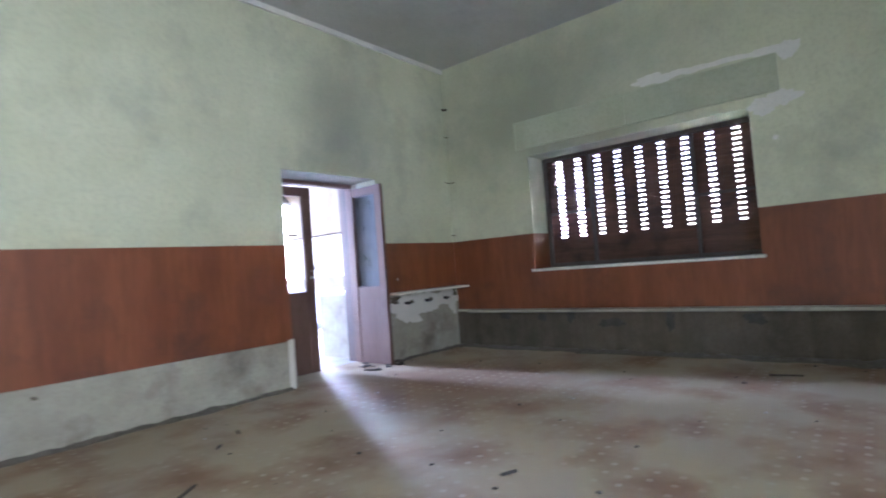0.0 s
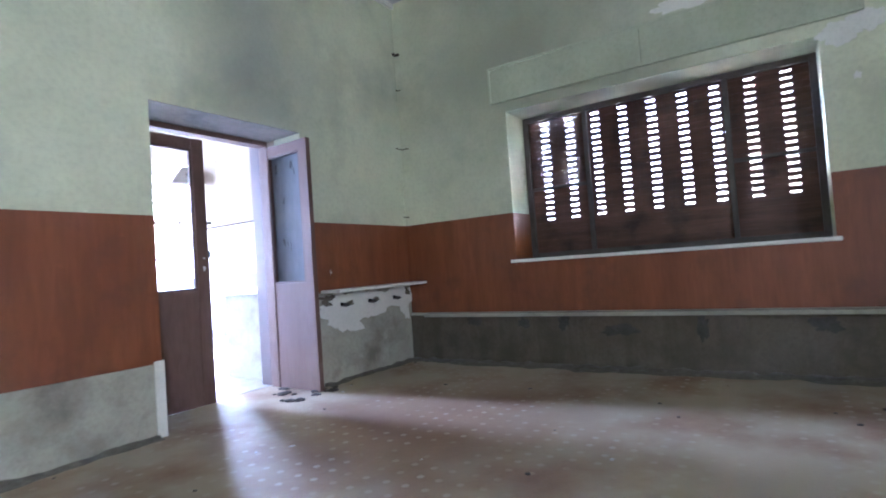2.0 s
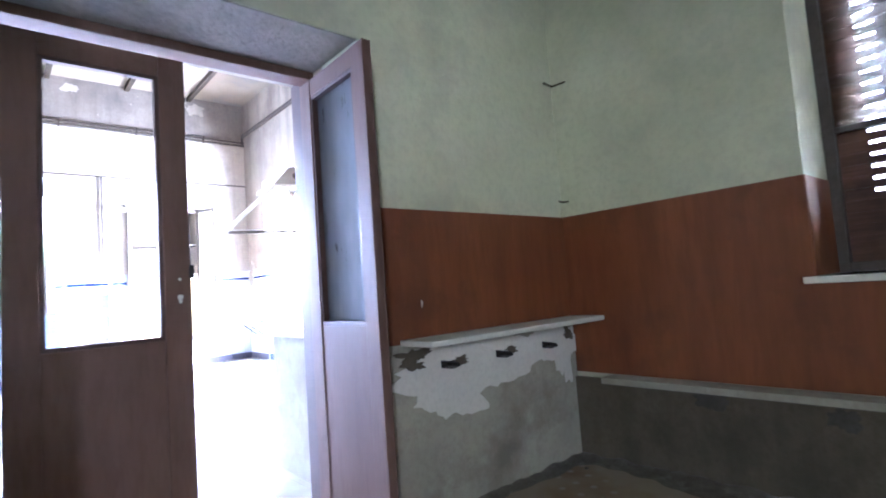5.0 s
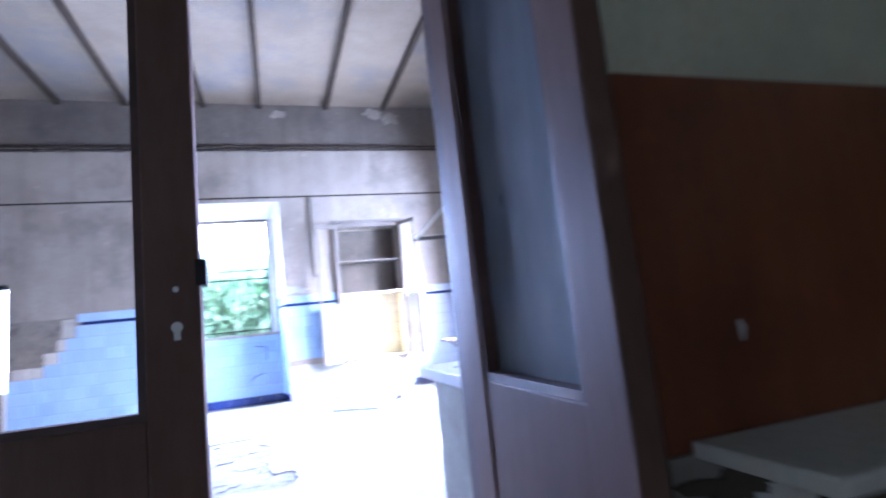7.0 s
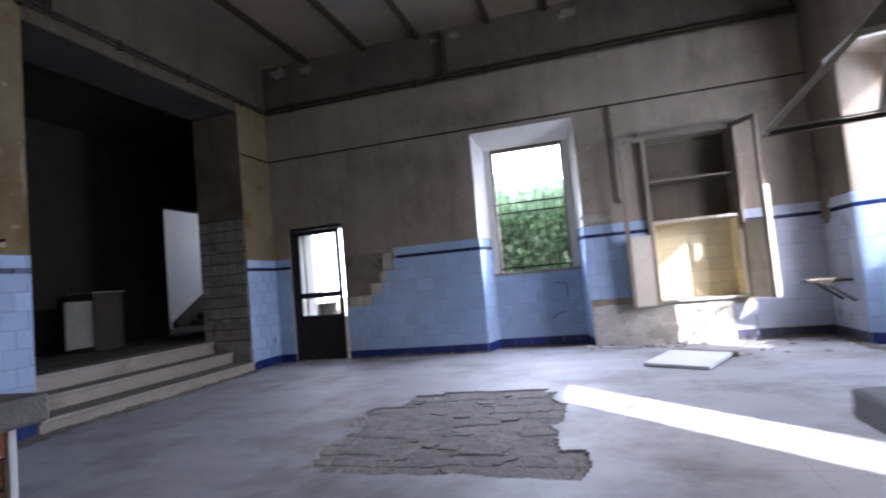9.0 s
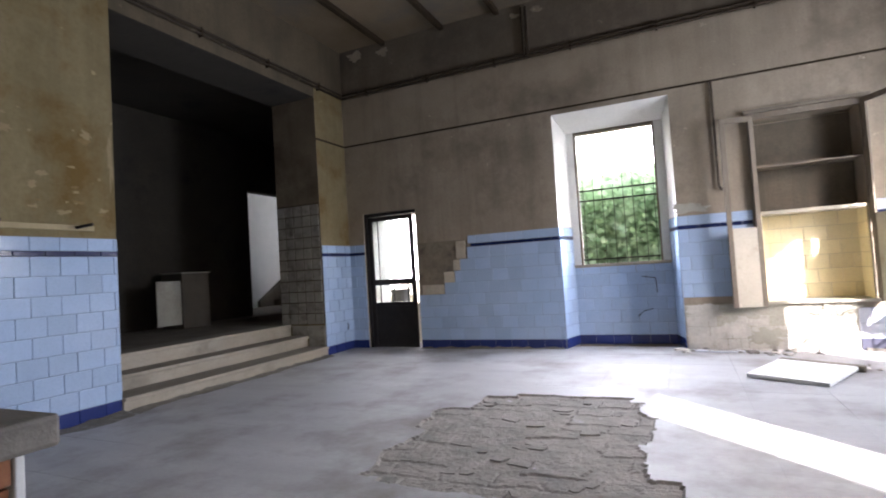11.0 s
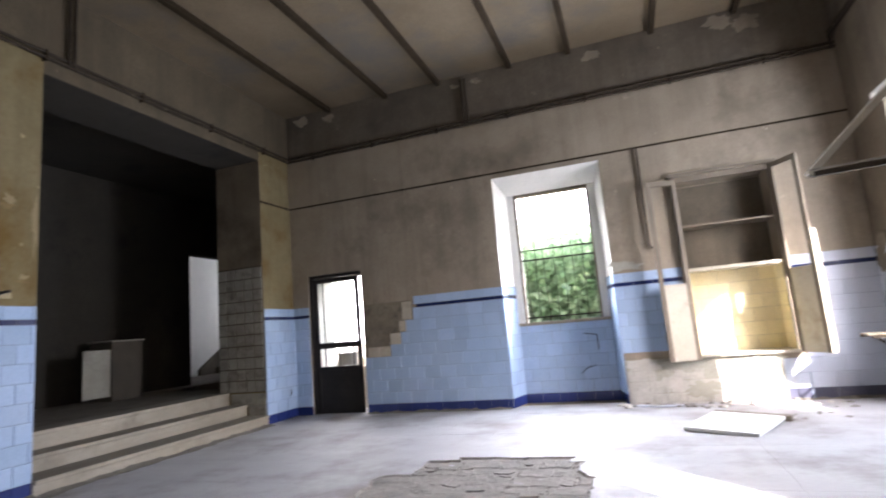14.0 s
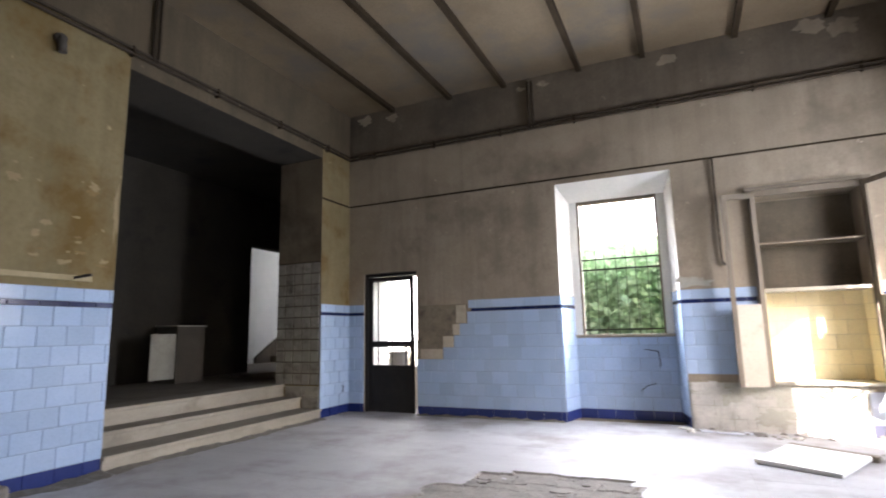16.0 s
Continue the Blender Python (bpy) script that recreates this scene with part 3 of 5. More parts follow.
# wall with the wide opening up the steps
O0, O1, OZ, XO = 4.22, 7.43, 3.98, -5.92
wall_left = structure("wall_left", "ochre_plaster", [(XO, YD, -0.2, XL, O0, 5.1), (XO, O1, -0.2, XL, YB, 5.1)],
                      "ochre flaking plaster wall with a wide opening", "wall")
structure("wall_left_lintel", "sooty_dim_ochre", [(XO, O0, OZ, XL, O1, 5.1)], "sooty ochre plaster above the wide opening", "wall")
structure("wall_opening_soffit", "near_black_plaster", [(XO + 0.002, O0 + 0.002, OZ - 0.004, XL - 0.012, O1 - 0.004, OZ)], "near-black underside of the lintel", "wall")
structure("wall_opening_side", "brown_plaster", [(XO, O1 - 0.003, 2.34, XL - 0.002, O1, OZ)], "grey plaster on the side of the opening", "wall")
# dark hall up the steps; its dimness is put into the plaster colour
HZ = 0.475
structure("floor_hall", "dirty_dim_render", [(-11.2, 2.6, 0.2, -5.90, 8.2, HZ), (-11.2, 8.2, 0.2, -8.0, 16.0, HZ - 0.001)], "dark dusty floor of the raised hall", "floor")
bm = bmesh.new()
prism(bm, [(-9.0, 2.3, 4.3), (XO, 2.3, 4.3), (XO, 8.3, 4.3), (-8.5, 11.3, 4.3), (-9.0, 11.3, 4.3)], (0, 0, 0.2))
tagged(part("ceiling_hall", bm, "near_black_plaster"), "near-black ceiling of the dim hall", "ceiling", kind="structure")
structure("wall_hall_back", "near_black_plaster", [(-8.75, 2.6, 0.3, -8.5, 9.45, 4.5), (-8.75, 9.45, 3.16, -8.5, 10.75, 4.5), (-8.75, 10.75, 0.3, -8.5, 11.5, 4.5)], "near-black wall of the dim hall, with a doorway", "wall")
structure("wall_hall_south", "near_black_plaster", [(-9, 2.3, 0, XO, 2.6, 4.5)], "near-black wall of the dim hall", "wall")
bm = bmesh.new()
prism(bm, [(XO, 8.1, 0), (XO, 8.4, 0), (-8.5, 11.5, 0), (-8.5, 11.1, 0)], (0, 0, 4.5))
tagged(part("wall_hall_north", bm, "near_black_plaster"), "near-black slanted wall of the dim hall", "wall", kind="structure")
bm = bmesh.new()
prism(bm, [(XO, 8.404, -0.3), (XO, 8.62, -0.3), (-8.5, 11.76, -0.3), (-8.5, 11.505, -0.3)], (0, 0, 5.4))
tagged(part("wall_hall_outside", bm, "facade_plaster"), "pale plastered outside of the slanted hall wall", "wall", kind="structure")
structure("wall_hall_east", "near_black_plaster", [(XO - 0.01, 2.6, 0.3, XO, O0, 4.5)], "near-black wall of the dim hall", "wall")
structure("wall_stair", "white_plaster", [(-11.2, 8.0, 0.2, -11.0, 16, 8)], "white stairwell wall in daylight", "wall")
# these two walls and the ceiling are added unseen to cut the sky light
structure("wall_stair_east", "white_plaster", [(-8.75, 11.5, 0.2, -8.6, 15.65, 4.8)], "unseen white wall added to dim the stairwell", "wall")
structure("wall_stair_north", "white_plaster", [(-11.0, 16.0, 0.2, -8.6, 16.2, 4.8)], "unseen white wall added to dim the stairwell", "wall")
structure("ceiling_stair", "white_plaster", [(-11.0, 8.0, 4.6, -8.75, 16.0, 4.8)], "unseen white ceiling added to dim the stairwell", "ceiling")
structure("wall_stair_south", "white_plaster", [(-11.2, 7.8, 0.2, -8.75, 8.0, 6)], "white stairwell wall in daylight", "wall")

# ---- first room: double door ----
doorway = tagged(new("door_1"), "brown wooden double door, one leaf open", "door", kind="structure")
FY0, FY1 = 0.44, 0.55
LX0, LX1, RX = -1.02, -0.38, 0.188
solid("door_frame", "door_wood", [(D0, FY0, 0, D0 + 0.035, FY1, DZ), (D1 - 0.015, FY0, 0, D1, FY1, DZ), (D0 + 0.035, FY0, DZ - 0.045, D1 - 0.015, FY1, DZ)], doorway, soft=0.004)


def door_leaf(hinge, closed_angle, way, label):
    """A leaf 0.64 m wide with a glazed upper part; local x runs from the hinge, y is its thickness."""
    w, h, t = 0.64, 2.165, 0.045
    leaf = new("leaf")
    leaf.parent = doorway
    leaf["label"] = label
    s0, s1, z0, z1 = 0.115, w - 0.105, 0.93, 2.075
    bits = [part_ for part_ in (
        solid("stile", "door_wood", [(0, 0, 0.005, s0, t, h)], leaf, soft=0.004),
        solid("stile", "door_wood", [(s1, 0, 0.005, w, t, h)], leaf, soft=0.004),
        solid("rail", "door_wood", [(s0, 0.002, z1, s1, t - 0.002, h)], leaf, soft=0.004),
        solid("panel", "door_wood", [(s0, 0.004, 0.005, s1, t - 0.004, z0)], leaf, soft=0.004))]
    e = 0.016
    bead = solid("glazing_bead", "dark_wood", [(s0, 0.006, z0, s0 + e, t - 0.006, z1), (s1 - e, 0.006, z0, s1, t - 0.006, z1),
                                              (s0 + e, 0.006, z0, s1 - e, t - 0.006, z0 + e), (s0 + e, 0.006, z1 - e, s1 - e, t - 0.006, z1)], leaf)
    leaf.matrix_basis = pose(hinge[0], hinge[1], 0, 0, 0, closed_angle)
    return leaf, (s0, s1, z0, z1, t)


left_leaf, (s0, s1, z0, z1, t) = door_leaf((LX0, 0.465), 0, 1, "closed leaf with an empty glazing opening")
# white pieces stand in for daylight showing through the two lock holes
bm = bmesh.new()
tube(bm, (0.595, -0.004, 1.185), (0.595, 0.0, 1.185), 0.006, 10)
part("spindle_hole", bm, "white_trim", left_leaf)
bm = bmesh.new()
tube(bm, (0.595, -0.004, 1.108), (0.595, 0.0, 1.108), 0.011, 12)
box(bm, 0.589, -0.0035, 1.082, 0.601, -0.0002, 1.10)
part("keyhole", bm, "white_trim", left_leaf)
bm = bmesh.new()
box(bm, 0.633, -0.004, 1.19, 0.653, 0.04, 1.245)
part("latch", bm, "black_iron", left_leaf)
right_leaf, _ = door_leaf((RX, 0.485), -91.5, -1, "leaf standing open into the room")
g = solid("pane", "dusty_glass", [(s0 + 0.01, 0.034, z0 + 0.01, s1 - 0.01, 0.038, z1 - 0.01)], right_leaf, "dusty glass pane")

# ---- first room: window with roller shutter ----
window_1 = tagged(new("window_1"), "old window with a lowered slotted wooden roller shutter", "window", kind="structure")
solid("window_sill", "white_trim", [(XA - 0.045, WY0 - 0.03, WZ0 - 0.03, XA + 0.38, WY1 + 0.04, WZ0)], window_1, soft=0.004)
FX = XA + 0.38
solid("window_frame", "grey_frame", [(FX, WY0, WZ0, FX + 0.05, WY0 + 0.05, WZ1), (FX, WY1 - 0.05, WZ0, FX + 0.05, WY1, WZ1),
                                     (FX, WY0 + 0.05, WZ1 - 0.05, FX + 0.05, WY1 - 0.05, WZ1), (FX, WY0 + 0.05, WZ0, FX + 0.05, WY1 - 0.05, WZ0 + 0.05)], window_1, soft=0.004)
for yy in (-1.95, -3.16):
    solid("mullion", "grey_frame", [(FX + 0.005, yy - 0.02, WZ0 + 0.05, FX + 0.045, yy + 0.02, WZ1 - 0.05)], window_1, soft=0.003)
for y0, y1 in ((-1.93, WY1 - 0.05), (WY0 + 0.05, -3.18)):
    solid("transom", "grey_frame", [(FX + 0.008, y0, 1.68, FX + 0.042, y1, 1.71)], window_1, soft=0.003)
pane = solid("pane", "dusty_window", [(FX + 0.02, -1.93, 1.71, FX + 0.024, WY1 - 0.05, WZ1 - 0.05)], window_1, "dusty glass pane")
pane.visible_shadow = False


def slat_mesh(slotted):
    """One shutter slat along y; slots of 0.08 m at even steps in a slotted one."""
    bm = bmesh.new()
    y0, y1, h, d = WY0 + 0.01, WY1 - 0.01, 0.0575, 0.012
    if slotted:
        box(bm, 0, y0, 0, d, y1, 0.0335)
        edge = y0
        for i in range(9):
            c = -1.515 - 0.26 * (8 - i)
            box(bm, 0, edge, 0.0335, d, c - 0.039, 0.049)
            edge = c + 0.039
        box(bm, 0, edge, 0.0335, d, y1, 0.049)
        box(bm, 0, y0, 0.049, d, y1, h)
    else:
        box(bm, 0, y0, 0, d, y1, h)
    for v in bm.verts:
        v.co.x += 0.12 * v.co.z
    me = bpy.data.meshes.new("slat")
    bm.to_mesh(me)
    bm.free()
    me.materials.append(MATS["shutter_wood"])
    return me


shutter = thing("roller_shutter", "dark red-brown wooden roller shutter with light slots", "roller shutter", (XA + 0.45, -2.55, WZ0))
slotted, closed = slat_mesh(True), slat_mesh(False)
for i in range(26):
    z = WZ0 + 0.0575 * i
    keep_place(piece("slat", closed if i < 6 else slotted, pose(XA + 0.45, 0, z), None), shutter)

# cover of the shutter box above the window
boxing = thing("shutter_box_cover", "pale green painted wooden cover of the shutter box", "shutter box", (XA, -2.62, 2.55))
for y0, y1 in ((-4.05, -2.60), (-2.595, -1.17)):
    keep_place(solid("panel", "cover_paint", [(XA - 0.018, y0, 2.56, XA, y1, 2.88)], soft=0.003), boxing)
keep_place(solid("frame", "cover_paint", [(XA - 0.026, -4.07, 2.54, XA, -1.15, 2.565), (XA - 0.026, -4.07, 2.875, XA, -1.15, 2.90),
                                            (XA - 0.026, -4.07, 2.565, XA, -4.045, 2.875), (XA - 0.026, -1.175, 2.565, XA, -1.15, 2.875)], soft=0.003), boxing)


def patch(name, mat, P, centre, w, h, d, seed, label, category, kind="structure", step=0.5, n=60):
    """A flaked patch with an uneven outline on a wall; P maps (u, depth, z)."""
    bm = bmesh.new()
    pts = []
    n = max(n, 60)
    for i in range(n):
        a = 6.2832 * i / n
        p = Vector((math.cos(a), math.sin(a), seed * 1.37))
        r = 1 + step * (1.3 * noise.noise(p * 1.3) + 0.6 * noise.noise(p * 3.1) + 0.35 * noise.noise(p * 7.0))
        pts.append(P(centre[0] + 0.5 * w * r * math.cos(a), 0, centre[1] + 0.5 * h * r * math.sin(a)))
    q = Vector(P(0, -d, 0)) - Vector(P(0, 0, 0))
    prism(bm, pts, q)
    return tagged(part(name, bm, mat), label, category, kind=kind)


def wall_a(u, v, z):
    return (XA + v, u, z)


def wall_d(u, v, z):
    return (u, v, z)


for k, (c, w, h) in enumerate((((-2.95, 2.975), 0.40, 0.09), ((-3.25, 2.965), 0.40, 0.05), ((-3.6, 2.955), 0.5, 0.045), ((-4.0, 2.93), 0.34, 0.07), ((-4.15, 2.92), 0.16, 0.12),
                               ((-3.95, 2.44), 0.30, 0.12), ((-4.1, 2.47), 0.22, 0.10), ((-4.0, 2.10), 0.04, 0.04))):
    patch("trim_flake", "white_plaster", wall_a, c, w * 1.15, h * 1.3, 0.003 + 0.0012 * k, 20 + k, "bare white plaster where the green paint flaked off", "wall patch")
for k, (c, w, h) in enumerate((((0.85, 0.66), 0.85, 0.28), ((0.72, 0.56), 0.45, 0.22), ((1.35, 0.70), 0.60, 0.20), ((0.55, 0.72), 0.26, 0.16), ((1.58, 0.62), 0.16, 0.34))):
    patch("trim_plaster", "white_plaster", lambda u, v, z: (u, -0.016 + v, z), c, w, h, 0.003 + 0.001 * k, 40 + k, "torn white plaster below the shelf", "wall patch")

patch("trim_chip", "white_plaster", lambda u, v, z: (u, -0.006 + v, z), (0.52, 1.0), 0.012, 0.034, 0.002, 61, "small white chip in the red-brown paint", "wall mark", step=0.7)
for k, (c, w, h) in enumerate((((0.44, 0.765), 0.17, 0.06), ((0.42, 0.72), 0.10, 0.05), ((0.72, 0.70), 0.12, 0.035), ((1.10, 0.705), 0.10, 0.03), ((1.62, 0.74), 0.08, 0.08))):
    patch("trim_stain", "dirty_dim_render", lambda u, v, z: (u, -0.016 + v, z), c, w, h, 0.0085 + 0.0006 * k, 64 + k, "dark grimy stain on the torn plaster", "wall mark", step=0.8)

# ledge along the window wall
structure("trim_ledge", "grey_render", [(XA - 0.13, -7, 0.465, XA, -0.26, 0.497)], "narrow grey stone ledge along the wall", "ledge")
for k, (yy, zz, w, h) in enumerate(((-0.8, 0.42, 0.16, 0.09), (-1.35, 0.40, 0.14, 0.11), (-1.75, 0.40, 0.10, 0.13), (-2.9, 0.36, 0.09, 0.22), (-2.25, 0.33, 0.3, 0.1), (-3.7, 0.38, 0.2, 0.14))):
    patch("trim_damp_hole", "debris_dark", lambda u, v, z: (XA - 0.03 + v, u, z), (yy, zz), w, h, 0.002 + 0.0006 * k, 120 + k, "black uneven patch on the render below the ledge", "wall mark")

shelf = thing("wall_shelf", "narrow white stone shelf above three iron brackets", "shelf", (1.0, -0.13, 0.84))
keep_place(solid("board", "white_trim", [(D1 + 0.12, -0.25, 0.815, XA - 0.02, -0.016, 0.842)], soft=0.005), shelf)
for xx in (0.645, 1.03, 1.415):
    bm = bmesh.new()
    prism(bm, [(xx - 0.045, -0.016, 0.72), (xx - 0.045, -0.06, 0.715), (xx - 0.045, -0.075, 0.70), (xx - 0.045, -0.016, 0.68)], (0.085, 0, -0.015))
    bevel(bm, 0.004, 1)
    keep_place(part("bracket", bm, "black_iron"), shelf)

# wires in the corner, nails and wall marks
for zz, ln in ((3.36, 0.05), (2.96, 0.04), (2.30, 0.10), (1.55, 0.045)):
    bm = bmesh.new()
    tube(bm, (XA - 0.01, -0.02, zz), (XA - ln, -0.02, zz + 0.004), 0.006 if zz < 3 else 0.016, 8)
    tube(bm, (XA - 0.012, -0.02, zz), (XA - 0.012, -0.02 - ln, zz - 0.003), 0.006 if zz < 3 else 0.016, 8)
    tagged(part("wire_stub", bm, "pipe_iron"), "cut end of an old cable in the corner", "cable", "cable stubs in the corner")
for k, (x, z) in enumerate(((-3.2, 0.40),)):
    patch("trim_wall_mark", "dirty_dim_render", wall_d, (x, z), 0.035, 0.03, 0.003 if z > 0.5 else 0.025, 70 + k, "small dark plugged hole in the plaster", "wall mark")

# ---- kitchen: steps ----
stairs = thing("steps", "three worn cream marble steps up to the hall", "steps", (-5.4, 5.8, 0))
below = -0.05
for x0, z in ((XL + 0.05, 0.135), (XL - 0.32, 0.295), (XL - 0.64, HZ)):
    keep_place(solid("riser", "marble_step", [(x0 - 0.40, O0 + 0.001, below, x0 - 0.025, O1 - 0.001, z - 0.035)]), stairs)
    keep_place(solid("tread", "marble_step", [(x0 - 0.41, O0 + 0.003, z - 0.035, x0, O1 - 0.003, z + 0.002)], soft=0.008), stairs)
    keep_place(solid("dirt", "tread_dirt", [(x0 - 0.40, O0 + 0.02, z + 0.0025, x0 - 0.022, O1 - 0.006, z + 0.005)], None, "dark dirt trodden into the tread"), stairs)
    below = z

# ---- kitchen: glazed iron door ----
door_2 = tagged(new("door_2"), "black iron glazed door with bars, slightly ajar", "door", kind="structure")
y0 = YB + 0.03
solid("door_frame", "black_iron", [(G0, y0, 0, G0 + 0.05, y0 + 0.07, GZ), (G1 - 0.02, y0, 0, G1, y0 + 0.07, GZ), (G0 + 0.05, y0, GZ - 0.05, G1 - 0.02, y0 + 0.07, GZ)], door_2, soft=0.004)
leaf = new("leaf")
leaf.parent = door_2
leaf.matrix_basis = pose(G0 + 0.05, y0 + 0.03, 0, 0, 0, 0.5)
LW = 0.815
solid("leaf_frame", "black_iron", [(0, 0, 0.003, 0.07, 0.035, 2.11), (LW - 0.07, 0, 0.003, LW, 0.035, 2.11), (0.07, 0, 2.04, LW - 0.07, 0.035, 2.11),
                                   (0.07, 0, 1.0, LW - 0.07, 0.035, 1.09), (0.07, 0, 0.66, LW - 0.07, 0.035, 0.72)], leaf, soft=0.003)
solid("lower_panel", "black_iron", [(0.07, 0.01, 0.003, LW - 0.07, 0.025, 0.66)], leaf)
for xx in (0.17, 0.42, 0.67):
    bm = bmesh.new()
    tube(bm, (xx, 0.018, 0.72), (xx, 0.018, 2.04), 0.010, 8)
    part("bar", bm, "black_iron", leaf)
bm = bmesh.new()
tube(bm, (LW - 0.03, -0.04, 1.10), (LW - 0.03, -0.04, 1.22), 0.01, 8)
tube(bm, (LW - 0.03, -0.04, 1.16), (LW - 0.03, 0.0, 1.16), 0.01, 8)
part("door_handle", bm, "hood_metal", leaf)
pane = solid("pane", "glass", [(0.07, 0.016, 1.09, LW - 0.07, 0.02, 2.04)], leaf)
pane.visible_shadow = False

# ---- kitchen: barred window ----
window_2 = tagged(new("window_2"), "glassless window with a rusty iron grille", "window", kind="structure")
solid("window_sill", "marble_step", [(AN0 - 0.01, YB + 0.39, 1.11, AN1 + 0.01, YB + WT - 0.05, 1.135)], window_2, soft=0.004)
solid("window_frame", "worn_wood", [(A0, YB + 0.46, 1.135, A0 + 0.03, YB + 0.52, 3.06), (A1 - 0.03, YB + 0.46, 1.135, A1, YB + 0.52, 3.06), (A0 + 0.03, YB + 0.46, 3.03, A1 - 0.03, YB + 0.52, 3.06)], window_2, soft=0.004)
gy = YB + 0.66
for i in range(8):
    bm = bmesh.new()
    xx = A0 + 0.06 + i * 0.14
    tube(bm, (xx, gy, 1.10), (xx + 0.012 * math.sin(i * 2.3), gy, 2.38 + 0.1 * math.sin(i * 1.7)), 0.0045, 8)
    part("grille_bar", bm, "black_iron", window_2)
for zz in (1.20, 2.07, 2.22):
    bm = bmesh.new()
    bar(bm, (A0 - 0.02, gy + 0.012, zz), (A1 + 0.02, gy + 0.012, zz), 0.012, 0.022)
    part("grille_rail", bm, "black_iron", window_2)


def leafy(name, label, at, size, count, seed, leaf_len):
    """A climbing bush: bent stems and a crown of folded leaves with gaps and an uneven outline."""
    rnd = random.Random(seed)
    b = thing(name, label, "bush", at)
    for k in range(5):
        bm = bmesh.new()
        p = Vector((rnd.uniform(-0.4, 0.4) * size[0], rnd.uniform(-0.2, 0.2), 0))
        r = 0.03
        for s in range(5):
            q = p + Vector((rnd.uniform(-0.2, 0.2), rnd.uniform(-0.12, 0.12), size[2] * 0.19))
            tube(bm, p, q, r, 7)
            p, r = q, r * 0.75
        part("stem", bm, "bark", b)
    bm = bmesh.new()
    for i in range(count):
        u, v = rnd.uniform(-1, 1), rnd.random()
        top = size[2] * (0.80 + 0.20 * noise.noise(Vector((u * 2.3 + seed, 0.4, 0))) * 1.6)
        c = Vector((u * size[0], rnd.gauss(0, 0.4) * size[1], v * top))
        ln = leaf_len * rnd.uniform(0.6, 1.25)
        m = Matrix.LocRotScale(c, Euler((rnd.uniform(-1.1, 0.5), rnd.uniform(-0.9, 0.9), rnd.uniform(-3.1, 3.1))), Vector((ln, ln, ln)))
        pts = [m @ Vector(p) for p in ((0, 0, 0), (0.34, 0.25, 0.09), (0.38, 0.6, 0.07), (0, 1, -0.08), (-0.38, 0.6, 0.07), (-0.34, 0.25, 0.09))]
        vs = [bm.verts.new(p) for p in pts]
        bm.faces.new((vs[0], vs[1], vs[2], vs[3]))
        bm.faces.new((vs[0], vs[3], vs[4], vs[5]))
    part("crown", bm, "leaf", b)
    return b


leafy("bush", "tall dark green leafy bush further behind the window", (-1.9, 15.6, -0.25), (4.4, 0.7, 5.0), 7500, 8, 0.42)
leafy("bush", "dense green leafy bush outside the barred window", (-1.3, 12.6, -0.25), (3.2, 0.9, 4.1), 24000, 3, 0.155)

# ---- kitchen: wall cupboard over the hearth niche ----
cup = thing("wall_cupboard", "worn cream wooden wall cupboard, doors hanging open", "cupboard", (1.32, YB, 1.6))


def cup_part(name, mat, boxes, label="", soft=0.004):
    return keep_place(solid(name, mat, boxes, None, label, soft), cup)


cup_part("frame", "worn_wood", [(C0 - 0.07, YB - 0.03, 1.45, C0, YB, 2.83), (C1, YB - 0.03, 1.45, C1 + 0.07, YB, 2.83), (C0, YB - 0.03, CZ1 - 0.02, C1, YB, 2.83)])
cup_part("cornice", "worn_wood", [(C0 - 0.10, YB - 0.07, 2.83, C1 + 0.10, YB, 2.87)])
cup_part("back", "dirty_dim_render", [(C0 + 0.002, YB + 0.365, 1.64, C1 - 0.002, YB + 0.378, CZ1 - 0.02)], "grey sooty back board", 0)
cup_part("shelf", "worn_wood", [(C0 + 0.002, YB + 0.02, 2.17, C1 - 0.002, YB + 0.36, 2.195)])
cup_part("bottom", "cream_paint", [(C0 + 0.002, YB - 0.02, 1.60, C1 - 0.002, YB + 0.36, 1.64)])


def cup_door(hx, z0, zm, z1, w, angle, lip=0.0):
    """A tall leaf: a panel below, an empty glazing opening above."""
    d = new("door")
    d["label"] = "worn leaf standing open, its glass gone"
    t = 0.025
    solid("stile", "worn_wood", [(0, 0, z0, 0.055, t, z1)], d, soft=0.003)
    solid("stile", "worn_wood", [(w - 0.055, 0, z0, w, t, z1)], d, soft=0.003)
    solid("rail", "worn_wood", [(0.055, 0.001, z1 - 0.06, w - 0.055, t - 0.001, z1)], d, soft=0.003)
    solid("panel", "cream_paint", [(0.055, 0.004, z0 + 0.002, w - 0.055, t - 0.004, zm)], d, soft=0.003, label="cream painted lower panel")
    # strip added so that the sun draws a wider stripe on the leaf
    if lip:
        solid("edge_strip", "cream_paint", [(w, -0.004, z0, w + 0.02, lip, z1 - 0.9)], d, soft=0.003, label="cream strip added to widen the sunlit edge")
    d.parent = cup
    d.matrix_parent_inverse = Matrix.Translation(cup.location).inverted()
    d.matrix_basis = pose(hx, YB - 0.035, 0, 0, 0, angle)


cup_door(C0 - 0.01, 0.51, 1.46, 2.79, 0.385, 180 + 18)
cup_door(C1 + 0.01, 0.54, 1.52, 2.82, 0.43, -63, 0.07)
cup_part("hearth_sill", "cream_paint", [(C0 - 0.02, YB - 0.06, CZ0 - 0.03, C1 + 0.05, YB + 0.37, CZ0 + 0.004)])

